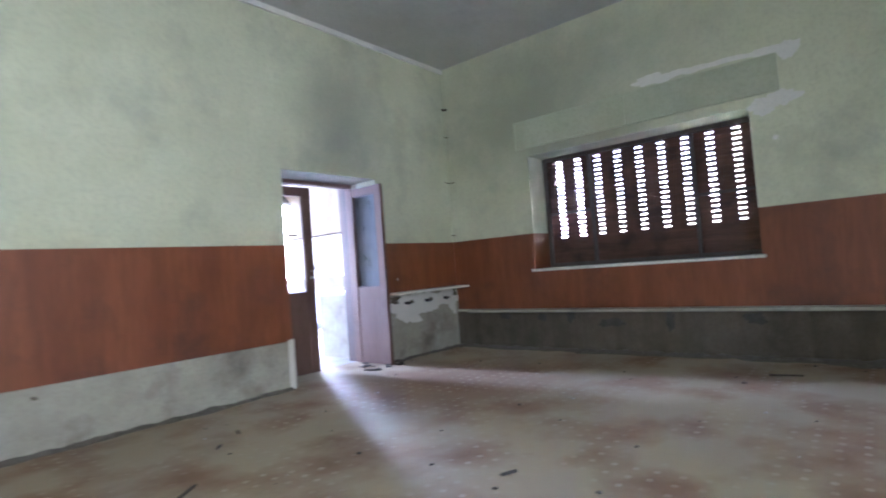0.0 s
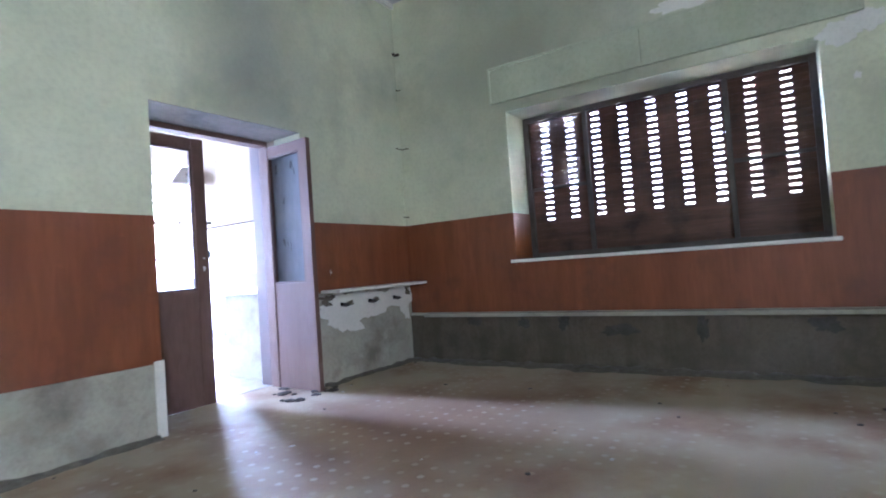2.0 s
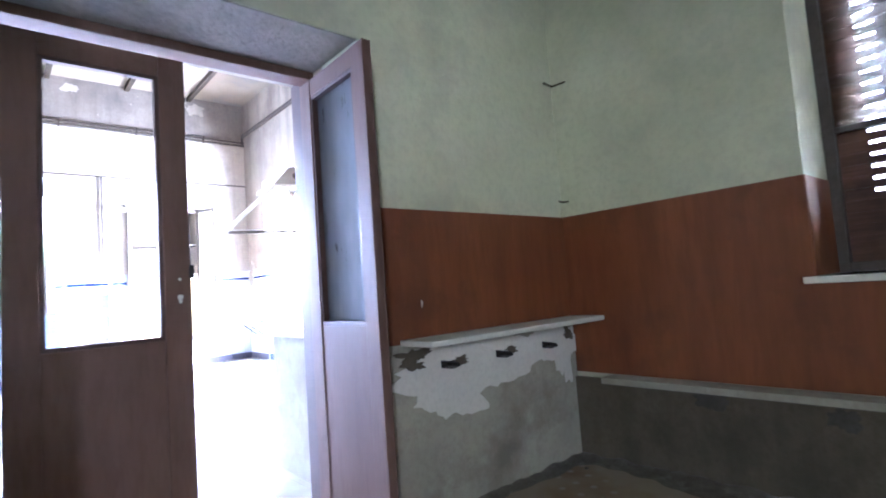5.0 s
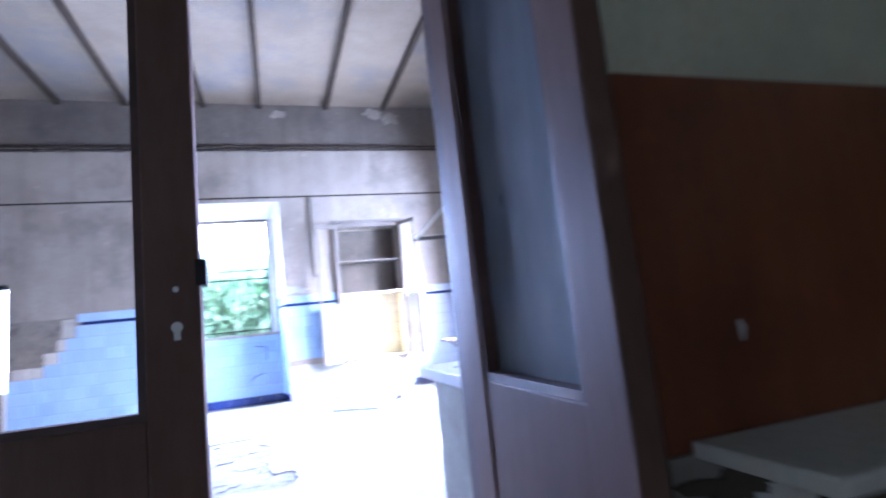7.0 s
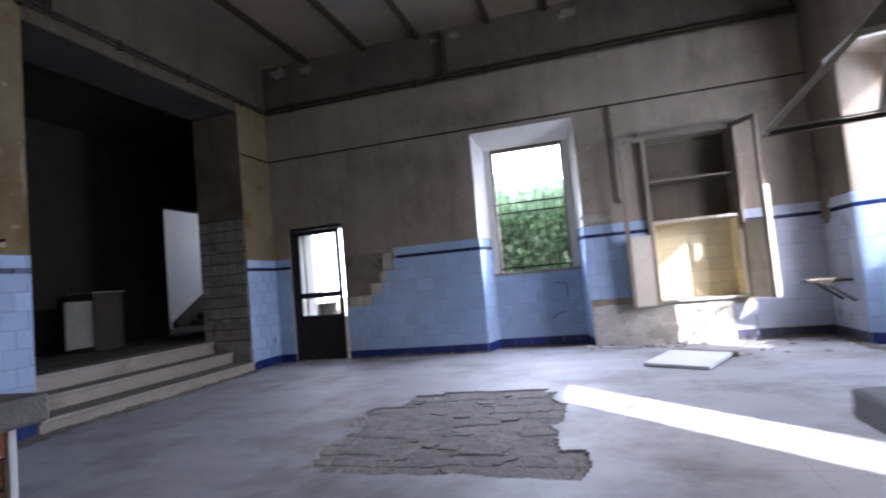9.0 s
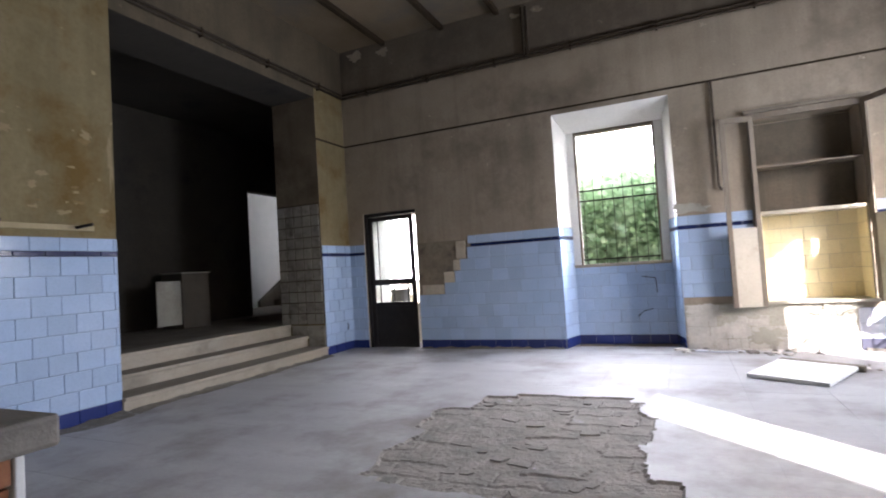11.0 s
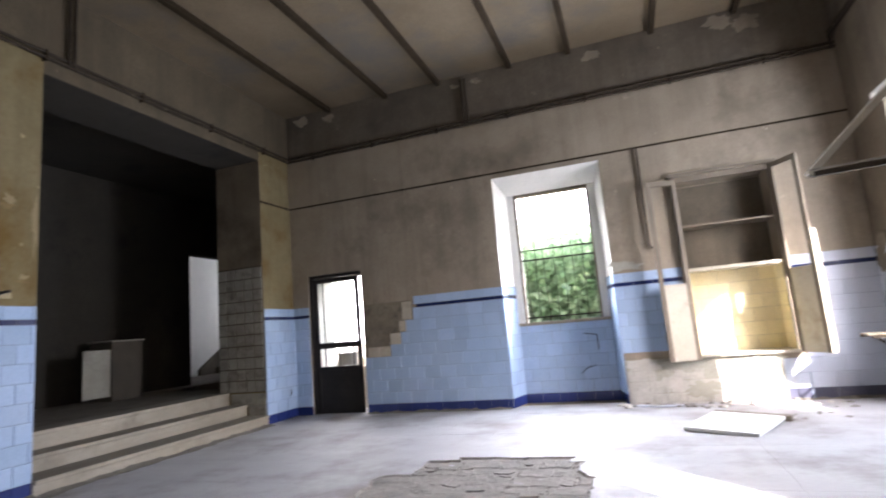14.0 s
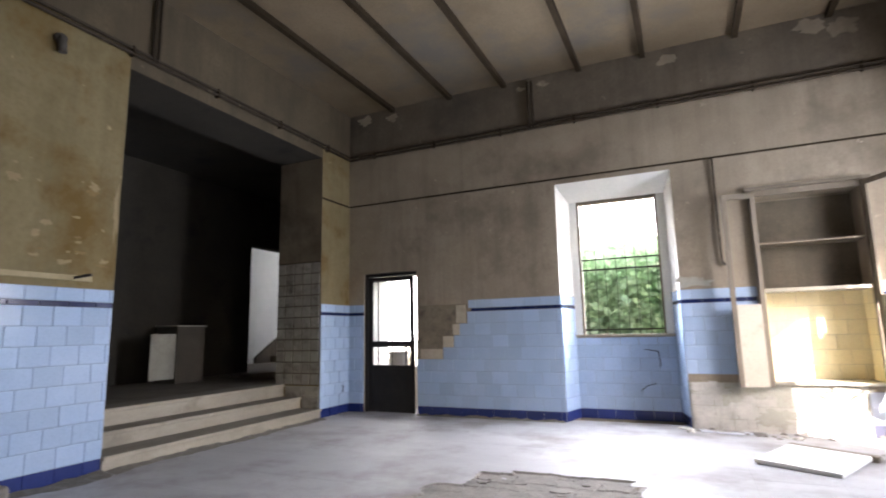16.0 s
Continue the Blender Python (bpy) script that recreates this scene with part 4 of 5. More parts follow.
# bare stones under the cupboard
rnd = random.Random(5)
stones = structure("wall_bare_patch", "grey_render", [(N1 + 0.004, YB - 0.012, -0.012, 1.66, YB, 0.55)], "bare masonry where the tiles came off", "wall patch")
zrow = 0.0
for rh in (0.13, 0.15, 0.13):
    x = N1 + 0.012
    while x < 1.60:
        w = min(rnd.uniform(0.08, 0.36), 1.65 - x)
        j = lambda: rnd.uniform(0.0005, 0.007)
        bm = bmesh.new()
        prism(bm, [(x + j(), YB - 0.012, zrow + j()), (x + w / 2, YB - 0.012, zrow + j() * 0.6), (x + w - j(), YB - 0.012, zrow + j()), (x + w - j() * 0.6, YB - 0.012, zrow + rh * 0.5),
                   (x + w - j(), YB - 0.012, zrow + rh - j()), (x + w / 2, YB - 0.012, zrow + rh - j() * 0.6), (x + j(), YB - 0.012, zrow + rh - j())], (0, -rnd.uniform(0.003, 0.014), 0))
        bevel(bm, 0.0025, 1)
        part("stone", bm, rnd.choice(["stone_face", "stone_face", "grey_render"]), stones)
        x += w
    zrow += rh

for k, (u, z, w, h) in enumerate(((0.12, 0.43, 0.46, 0.20), (0.55, 0.46, 0.40, 0.16), (0.05, 0.14, 0.30, 0.20), (0.78, 0.16, 0.36, 0.18), (0.42, 0.26, 0.22, 0.14), (1.45, 0.44, 0.34, 0.14))):
    patch("trim_old_plaster", "grey_render" if k % 2 else "stone_face", lambda a, v, b: (a, YB - 0.012 + v, b), (u, z), w, h, 0.0145 + 0.001 * k, 210 + k, "crumbling old plaster over the bare stones", "wall patch", step=0.8)

# ---- kitchen: mouldings and pipes ----
structure("trim_ledge_far", "dark_batten", [(XL, YB - 0.02, 3.315, XR, YB, 3.335)], "thin dark moulding on the plaster", "trim")
structure("trim_band_far", "grey_plaster", [(XL, YB - 0.012, 3.335, XR, YB, 4.10)], "grey plaster frieze above the moulding", "trim")
structure("trim_ledge_left", "dark_batten", [(XL, O1, 3.315, XL + 0.02, YB - 0.02, 3.335)], "thin dark moulding on the plaster", "trim")
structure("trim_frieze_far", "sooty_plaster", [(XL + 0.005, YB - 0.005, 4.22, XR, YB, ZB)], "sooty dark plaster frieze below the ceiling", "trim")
structure("trim_frieze_left", "sooty_dim_ochre", [(XL, YD, 4.22, XL + 0.005, YB, ZB)], "sooty dark plaster frieze below the ceiling", "trim")
pipes = thing("heating_pipes", "pair of dark iron pipes running under the ceiling", "pipe", (XL + 0.05, YB - 0.05, 4.16))
for zz, off in ((4.13, 0.04), (4.185, 0.035)):
    bm = bmesh.new()
    tube(bm, (XL + off, YD, zz), (XL + off, YB - off, zz), 0.019)
    tube(bm, (XL + off - 0.015, YB - off, zz), (XR, YB - off, zz), 0.019)
    keep_place(part("pipe", bm, "pipe_iron"), pipes)
    bm = bmesh.new()
    tube(bm, (XR - off, YB - off, zz - 0.02), (XR - off, YB - off, zz + 0.16), 0.019)
    tube(bm, (XR - off, YB - off + 0.015, zz + 0.15), (XR - off, YD, zz + 0.15), 0.019)
    keep_place(part("pipe", bm, "pipe_iron"), pipes)
for a, b in (((-1.93, YB - 0.04, 4.15), (-1.93, YB - 0.04, 4.86)), ((-1.87, YB - 0.04, 4.15), (-1.87, YB - 0.04, 4.86)),
             ((XL + 0.04, 4.44, 4.15), (XL + 0.04, 4.44, 4.93)), ((XL + 0.04, 4.50, 4.15), (XL + 0.04, 4.50, 4.93))):
    bm = bmesh.new()
    tube(bm, a, b, 0.019)
    keep_place(part("riser_pipe", bm, "pipe_iron"), pipes)
for k in range(7):
    yy, xx = 0.9 + 1.1 * k, XL + 0.5 + 1.1 * k
    keep_place(solid("clamp", "dark_batten", [(XL, yy, 4.10, XL + 0.062, yy + 0.02, 4.21)]), pipes)
    keep_place(solid("clamp", "dark_batten", [(xx, YB - 0.062, 4.10, xx + 0.02, YB - 0.012, 4.21)]), pipes)
bm = bmesh.new()
tube(bm, (0.385, YB - 0.03, 2.0), (0.385, YB - 0.03, 3.32), 0.014)
tube(bm, (0.385, YB - 0.03, 2.0), (0.42, YB - 0.03, 1.95), 0.014)
tagged(part("conduit", bm, "pipe_iron"), "thin dark pipe down the wall beside the cupboard", "pipe")
bm = bmesh.new()
tube(bm, (XL + 0.03, 2.72, 1.6), (XL + 0.03, 2.72, 4.12), 0.03)
tagged(part("drain_pipe", bm, "pipe_iron"), "dark vertical pipe on the ochre wall", "pipe")
for k, (x, z, w) in enumerate(((-4.79, 4.80, 0.26), (-4.25, 4.76, 0.2), (-1.72, 4.80, 0.16), (-2.05, 4.78, 0.12), (0.0, 4.76, 0.22), (1.9, 4.72, 0.35), (1.6, 4.80, 0.3))):
    patch("trim_flake", "grey_plaster", lambda u, v, z: (u, YB + v, z), (x, z), w, w * 0.6, 0.008, 90 + k, "pale flaked patch in the sooty plaster", "wall patch")
rnd = random.Random(77)
for k in range(34):
    y, z = rnd.uniform(2.95, 4.12), min(3.1, 1.85 + abs(rnd.gauss(0, 0.45)))
    w = rnd.uniform(0.02, 0.10)
    patch("trim_flake", "ochre_pale" if k % 4 else "ochre_dark", lambda u, v, z: (XL - v, u, z), (y, z), w, w * rnd.uniform(0.25, 0.9), 0.0010 + 0.00005 * k, 150 + k, "flaked layer of ochre limewash", "wall patch", step=0.6)
patch("trim_flake", "ochre_pale", lambda u, v, z: (XL - v, u, z), (4.185, 2.45), 0.045, 0.55, 0.003, 191, "pale broken edge of the ochre wall", "wall patch", step=0.6)
# bar with two pegs and a ceiling hook on the ochre wall
peg = thing("peg_rail", "painted wall rail with two black iron pegs", "peg rail", (XL, 3.5, 1.75))
keep_place(solid("rail", "rail_paint", [(XL, 2.95, 1.74, XL + 0.02, 4.0, 1.79)], soft=0.004), peg)
for yy in (3.12, 3.84):
    bm = bmesh.new()
    bar(bm, (XL + 0.02, yy, 1.765), (XL + 0.16, yy + 0.06, 1.79), 0.022, 0.022)
    keep_place(part("peg", bm, "black_iron"), peg)
bm = bmesh.new()
tube(bm, (XL, 3.53, 3.95), (XL + 0.05, 3.53, 3.93), 0.05)
tube(bm, (XL + 0.05, 3.53, 3.95), (XL + 0.06, 3.54, 3.80), 0.035)
tagged(part("wall_fitting", bm, "debris_dark"), "black remains of a lamp fitting on the wall", "lamp bracket")

for pts, nm, lb in ((((-0.62, YB + 0.41, 0.93), (-0.44, YB + 0.40, 0.90), (-0.43, YB + 0.41, 0.70)), "bent_rod", "thin bent iron rod on the tiles below the window"),
                    (((-0.50, YB + 0.42, 0.48), (-0.62, YB + 0.41, 0.45), (-0.70, YB + 0.42, 0.38)), "bent_rod", "thin bent iron rod on the tiles below the window"),
                    (((XL + 0.015, 7.98, 0.42), (XL + 0.05, 7.97, 0.40), (XL + 0.05, 7.94, 0.33)), "wall_hook", "small black iron hook on the blue tiles")):
    bm = bmesh.new()
    for p, q in zip(pts, pts[1:]):
        tube(bm, p, q, 0.006, 8)
    tagged(part(nm, bm, "black_iron"), lb, "iron rod" if nm == "bent_rod" else "hook")
structure("trim_tile_gap", "bare_bed", [(XL, 2.70, 0.80, XL + 0.0165, 2.95, 1.0)], "bare bed where a tile is missing", "wall patch")
patch("trim_flake", "grey_render", lambda u, v, z: (u, YB + v, z), (0.05, 1.76), 0.38, 0.12, 0.003, 171, "pale patched plaster above the tiles", "wall patch")
patch("trim_flake", "bare_bed", lambda u, v, z: (XR + v, u, z), (8.0, 1.62), 0.3, 0.42, 0.0185, 172, "brown bare patch in the tiles at the corner", "wall patch")


def barred(name, a0, a1, label, grille=True):
    """A plain frame, with or without a grille, in an opening of the right-hand wall."""
    w = tagged(new(name), label, "window", kind="structure")
    x = XR + 0.47
    solid("window_frame", "worn_wood", [(x, a0, 1.11, x + 0.05, a0 + 0.04, 3.06), (x, a1 - 0.04, 1.11, x + 0.05, a1, 3.06), (x, a0 + 0.04, 3.02, x + 0.05, a1 - 0.04, 3.06)], w, soft=0.003)
    for i in range(1, 8 if grille else 0):
        bm = bmesh.new()
        yy = a0 + (a1 - a0) * i / 8
        tube(bm, (x + 0.09, yy, 1.05), (x + 0.09, yy, 3.08), 0.007, 8)
        part("grille_bar", bm, "black_iron", w)
    for zz in (1.3, 1.9, 2.5) if grille else ():
        bm = bmesh.new()
        bar(bm, (x + 0.10, a0 - 0.02, zz), (x + 0.10, a1 + 0.02, zz), 0.012, 0.022)
        part("grille_rail", bm, "black_iron", w)


barred("window_3", RA0, RA1, "sunlit window opening with an iron grille")
barred("window_4", SA0, SA1, "bare window opening with a wooden frame near the door", False)

# ---- kitchen: extractor hood ----
hood = thing("extractor_hood", "rusty pale metal frame of a kitchen hood, glass missing", "hood", (2.3, 5.6, 2.03))
T, N = (1.39, 5.28, 2.03), (XR, 5.28, 2.07)
U, N2, F2, V = (2.16, 5.42, 2.75), (XR, 5.42, 2.79), (2.16, 5.98, 2.75), (2.60, 5.80, 3.17)
# the lower rim's backlit dark and thin lit edge are put into its colours
for name, a, b, w, mt in (("rim", T, N, 0.045, "pipe_iron"), ("rim", (1.39, 5.25, 2.06), (XR, 5.25, 2.10), 0.014, "hood_metal"), ("rim", U, N2, 0.07, "hood_lit_metal"), ("rim", U, F2, 0.05, "hood_lit_metal"),
                         ("post", T, U, 0.055, "hood_lit_metal"), ("post", (2.20, 5.29, 2.06), (2.40, 5.41, 2.74), 0.04, "hood_metal")):
    bm = bmesh.new()
    bar(bm, a, b, w, w * 0.8)
    keep_place(part(name, bm, mt), hood)
bm = bmesh.new()
prism(bm, [U, N2, (XR, 5.80, 3.19), V], (0, 0.02, 0.0))
keep_place(part("roof_plate", bm, "hood_metal"), hood)
bm = bmesh.new()
prism(bm, [(2.15, 5.43, 2.77), V, (2.62, 6.12, 3.17), F2], (0.012, 0.0, -0.012))
keep_place(part("side_plate", bm, "hood_lit_metal", None, "side plate in the paler, lit metal colour"), hood)
bm = bmesh.new()
tube(bm, (2.66, 5.60, 2.965), (2.66, 5.585, 2.98), 0.10, 18)
keep_place(part("flue_hole", bm, "debris_dark", None, "dark open flue hole"), hood)

# ---- kitchen: counters ----
counter = thing("stone_counter", "low masonry counter with a stained pale stone top", "counter", (1.2, 1.05, 0))
keep_place(solid("body", "grey_render", [(0.36, YD, -0.012, 2.4, 1.39, 0.84)], soft=0.006), counter)
keep_place(solid("worktop", "counter_top_pale", [(0.31, YD, 0.84, 2.45, 1.43, 0.885)], soft=0.006), counter)
for xx, yy, r in ((0.39, 1.18, 0.012), (0.53, 1.29, 0.016)):
    bm = bmesh.new()
    tube(bm, (xx, yy, 0.8845), (xx, yy, 0.8865), r, 12)
    keep_place(part("bolt_hole", bm, "debris_dark"), counter)
counter_b = thing("kitchen_counter", "masonry counter with a thick chipped grey stone top", "counter", (-2.3, 1.2, 0))
keep_place(solid("worktop", "counter_stone", [(-3.1, YD, 0.80, -1.52, 1.66, 0.88)], soft=0.012), counter_b)
keep_place(solid("body", "white_plaster", [(-3.0, YD, -0.012, -1.60, 1.53, 0.80)], soft=0.004), counter_b)
for i in range(10):
    keep_place(solid("brick", "rust_brick", [(-1.85, 1.532 + 0.003 * (i % 2), 0.005 + 0.0795 * i, -1.592 - 0.006 * (i % 3), 1.588, 0.078 + 0.0795 * i)], soft=0.006), counter_b)
keep_place(solid("end_tile", "white_trim", [(-3.0, 1.590, -0.012, -1.585, 1.612, 0.80)], soft=0.004), counter_b)

# wash bracket on the right-hand wall
wash = thing("wash_bracket", "rusty iron brackets of a missing wash basin", "bracket", (XR, 7.7, 0.6))
for yy in (7.55, 7.85):
    bm = bmesh.new()
    bar(bm, (XR, yy, 0.70), (XR - 0.42, yy, 0.70), 0.03, 0.03)
    bar(bm, (XR, yy, 0.45), (XR - 0.30, yy, 0.685), 0.022, 0.022)
    keep_place(part("bracket", bm, "pipe_iron"), wash)
keep_place(solid("slab", "worn_wood", [(XR - 0.46, 7.52, 0.715, XR - 0.1, 7.75, 0.735)], soft=0.004), wash)

# board on the floor
board = thing("fallen_board", "pale wooden panel lying flat on the floor", "board", (0.85, 6.72, 0))
keep_place(solid("panel", "white_plaster", [(-0.33, -0.40, 0.0, 0.33, 0.40, 0.035)], soft=0.006), board).matrix_basis = pose(0.85, 6.72, 0.015, 1.5, 1.0, -28)
keep_place(solid("batten", "worn_wood", [(-0.33, 0.36, 0.0, 0.38, 0.42, 0.055)], soft=0.006), board).matrix_basis = pose(0.85, 6.72, 0.0, 1.5, 1.0, -28)

# ---- hall beyond the steps ----
cab = thing("cabinet", "dark brown cabinet with an open white door", "cabinet", (-7.8, 7.23, HZ))
keep_place(solid("body", "dim_wood", [(-8.2, 7.08, HZ, -7.7, 7.63, HZ + 0.92)], soft=0.006), cab)
keep_place(solid("top", "grey_render", [(-8.22, 7.05, HZ + 0.92, -7.68, 7.65, HZ + 0.94)], soft=0.004), cab)
keep_place(solid("door", "grey_render", [(-7.72, 6.60, HZ + 0.08, -7.70, 7.05, HZ + 0.80)], soft=0.004), cab)
flight = thing("stair_flight", "grey stone stair flight in the white stairwell", "stairs", (-10.3, 13.5, HZ))
for i in range(9):
    keep_place(solid("step", "dirty_dim_render", [(-10.9, 12.75 + 0.27 * i, HZ, -9.6, 12.75 + 0.27 * (i + 1), HZ + 0.17 * (i + 1))]), flight)
bm = bmesh.new()
prism(bm, [(-11.0, 12.2, HZ), (-11.0, 15.2, HZ), (-11.0, 15.2, HZ + 2.0), (-11.0, 12.2, HZ + 0.16)], (0.1, 0, 0))
keep_place(part("stringer", bm, "dirty_dim_render"), flight)

# ---- outside ----
bm = bmesh.new()
for z0, r0, z1, r1 in ((0.9, 0.15, 1.13, 0.16), (1.13, 0.175, 1.17, 0.175)):
    tube(bm, (-5.08, 9.8, z0 - 0.3), (-5.08, 9.8, z1 - 0.3), r1 * 1.15, 18)
tagged(part("plant_pot", bm, "pot_grey"), "grey pot on a wall outside the glazed door", "pot")
hz = bpy.data.materials.new("white_haze")
hz.use_nodes = True
hz.node_tree.nodes["Principled BSDF"].inputs["Emission Color"].default_value = (0.95, 0.98, 1.0, 1)
hz.node_tree.nodes["Principled BSDF"].inputs["Emission Strength"].default_value = 2.0
MATS["white_haze"] = hz
structure("backdrop", "white_haze", [(-220, 90, -1, 220, 91, 110)], "white hazy sky far beyond the building", "backdrop")
structure("wall_yard", "facade_plaster", [(-7.5, 9.6, -0.3, -3.0, 10.0, 0.60)], "low pale yard wall outside the glazed door", "wall")
# added out of view to keep direct sun out of the shutter slots
structure("wall_wing", "facade_plaster", [(4.6, -11, -0.3, 5.0, -2.9, 5.2)], "unseen pale wall added to keep sun off the shutter", "wall")

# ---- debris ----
def dirt_shade_strip(label, a, b, reach, seed):
    """A low uneven drift of dirt along the foot of a wall from a to b, thinning out over reach; its dark colour also
    holds shade.
    """
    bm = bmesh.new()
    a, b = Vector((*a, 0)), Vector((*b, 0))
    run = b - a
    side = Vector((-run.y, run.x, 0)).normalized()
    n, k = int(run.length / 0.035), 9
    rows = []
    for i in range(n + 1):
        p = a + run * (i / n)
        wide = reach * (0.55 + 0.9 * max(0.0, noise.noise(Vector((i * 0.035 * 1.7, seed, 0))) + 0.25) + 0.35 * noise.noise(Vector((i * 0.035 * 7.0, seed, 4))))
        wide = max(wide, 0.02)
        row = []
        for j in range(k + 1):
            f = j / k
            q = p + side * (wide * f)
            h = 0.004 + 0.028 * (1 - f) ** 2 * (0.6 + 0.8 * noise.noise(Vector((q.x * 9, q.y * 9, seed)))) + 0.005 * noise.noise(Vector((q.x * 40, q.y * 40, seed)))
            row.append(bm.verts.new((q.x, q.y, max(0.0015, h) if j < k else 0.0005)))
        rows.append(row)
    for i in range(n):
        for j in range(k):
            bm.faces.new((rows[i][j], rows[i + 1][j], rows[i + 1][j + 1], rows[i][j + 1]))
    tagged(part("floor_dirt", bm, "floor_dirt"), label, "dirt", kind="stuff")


dirt_shade_strip("dark drift of dirt along the foot of the ledge wall", (XA - 0.03, -6.0), (XA - 0.03, -0.02), 0.22, 1)
# this drift also paints in the shade at the foot of the skirting
dirt_shade_strip("dark drift of dirt and painted shade along the cement skirting", (D0 - 0.05, -0.022), (-5.5, -0.022), 0.10, 2)
dirt_shade_strip("dark drift of dirt below the shelf", (XA - 0.03, -0.018), (D1 + 0.1, -0.018), 0.10, 3)
dirt_shade_strip("grey drift of dirt along the bottom step", (XL + 0.052, O1 - 0.02), (XL + 0.052, O0), 0.14, 4)
dirt_shade_strip("grey drift of dirt along the blue tiles", (XL + 0.02, O0), (XL + 0.02, 1.7), 0.22, 5)
dirt_shade_strip("grey drift of dirt along the tiled far wall", (N0 - 0.02, YB - 0.02), (G1, YB - 0.02), 0.07, 6)


dirt_shade_strip("brown drift of dirt along the window wall", (XR - 0.02, 3.4), (XR - 0.02, YB - 0.03), 0.11, 7)
dirt_shade_strip("brown drift of dirt in the corner of the kitchen", (XR - 0.03, YB - 0.02), (1.7, YB - 0.02), 0.09, 8)


def lump(name, mat, at, size, seed, label, category="debris", group=""):
    r2 = random.Random(seed)
    bm = bmesh.new()
    bmesh.ops.create_icosphere(bm, subdivisions=2, radius=1)
    for v in bm.verts:
        v.co *= 1 + 0.3 * noise.noise(v.co * 1.7 + Vector((seed, 0, 0)))
        v.co.z = max(v.co.z, -0.25)
        v.co = Vector((v.co.x * size[0], v.co.y * size[1], (v.co.z + 0.25) * size[2]))
    ob = part(name, bm, mat)
    ob.matrix_basis = pose(*at, 0, 0, r2.uniform(0, 180))
    return tagged(ob, label, category, group)


rnd = random.Random(11)
for k in range(70):
    x, y = rnd.uniform(-5.0, 1.5), rnd.uniform(-4.6, -0.15)
    s = rnd.uniform(0.005, 0.016)
    lump("plaster_crumb", rnd.choice(["debris_pale", "debris_dark", "debris_dark"]), (x, y, 0), (s, s * rnd.uniform(0.6, 1.6), s * 0.5), k, "small crumb of plaster on the tile floor", "debris", "crumbs on the floor")
for k in range(26):
    x, y = rnd.uniform(-0.15, 0.55), rnd.uniform(-0.3, 0.35)
    s = rnd.uniform(0.01, 0.045)
    lump("dirt_clod", "debris_dark", (x, y, 0), (s, s * rnd.uniform(0.6, 1.6), s * 0.4), 200 + k, "black dirt clod by the open door leaf", "debris", "dirt by the door")
for k, (x, y, ln, a) in enumerate(((-2.95, -1.75, 0.22, 35), (-2.2, -0.95, 0.07, 60), (0.9, -4.0, 0.24, 100), (-1.9, -3.1, 0.10, -30), (-2.45, -1.15, 0.08, 40))):
    bm = bmesh.new()
    bar(bm, (-ln / 2, 0, 0.012), (ln / 2, 0.01, 0.012), 0.02, 0.012)
    bevel(bm, 0.003, 1)
    ob = part("wood_splinter", bm, "debris_dark")
    ob.matrix_basis = pose(x, y, 0, 0, 0, a)
    tagged(ob, "dark splinter of wood on the floor", "splinter", "splinters on the floor")
for k in range(40):
    x, y = rnd.uniform(-0.3, 1.3), rnd.uniform(YB - 0.42, YB - 0.06)
    s = rnd.uniform(0.012, 0.05)
    lump("rubble_stone", rnd.choice(["debris_pale", "rubble", "rubble"]), (x, y, 0), (s, s * rnd.uniform(0.6, 1.6), s * 0.5), 300 + k, "piece of fallen masonry below the wall", "rubble", "rubble below the wall")
for k in range(30):
    x, y = rnd.uniform(1.4, 2.7), rnd.uniform(6.9, YB - 0.06)
    s = rnd.uniform(0.008, 0.035)
    lump("rubble_stone", rnd.choice(["debris_pale", "rubble", "rubble"]), (x, y, 0), (s, s * rnd.uniform(0.6, 1.6), s * 0.5), 400 + k, "piece of fallen masonry below the wall", "rubble", "rubble below the wall")

rnd = random.Random(64)
for k in range(11):
    x, y, w, d = rnd.uniform(-0.12, 1.05), YB - rnd.uniform(0.07, 0.24), rnd.uniform(0.04, 0.12), rnd.uniform(0.025, 0.06)
    bm = bmesh.new()
    prism(bm, [(sx * w * rnd.uniform(0.7, 1.1), sy * d * rnd.uniform(0.7, 1.1), 0.0) for sx, sy in ((-1, -0.8), (0.1, -1.1), (1, -0.7), (0.9, 0.9), (-0.8, 1.0))], (0, 0, 0.012))
    bevel(bm, 0.002, 1)
    ob = part("tile_shard", bm, "debris_pale" if k % 3 else "pale_tile")
    ob.matrix_basis = pose(x, y, 0.001, 0, 0, rnd.uniform(-40, 40))
    tagged(ob, "flat pale shard of a fallen wall tile", "tile shard", "tile shards below the cupboard")

# broken patch of the floor: slabs torn out down to a rough mortar bed with ridges and slab remains
SL, PX, PY, PN = 0.60, XL + 4 * 0.60, 0.56 + 4 * 0.60, 5
rnd = random.Random(21)
TORN = ((3.42, 3.86, -1.80, -0.22), (3.50, 4.42, -1.94, -0.40), (4.42, 5.02, -2.06, -0.36), (4.95, 5.45, -1.80, -0.42), (5.45, 5.58, -1.50, -0.55))
LEVEL = {(i, j): rnd.choice((0.0, 0.0, 0.003, 0.005, 0.007, 0.010)) for i in range(-60, 60) for j in range(-60, 60)}


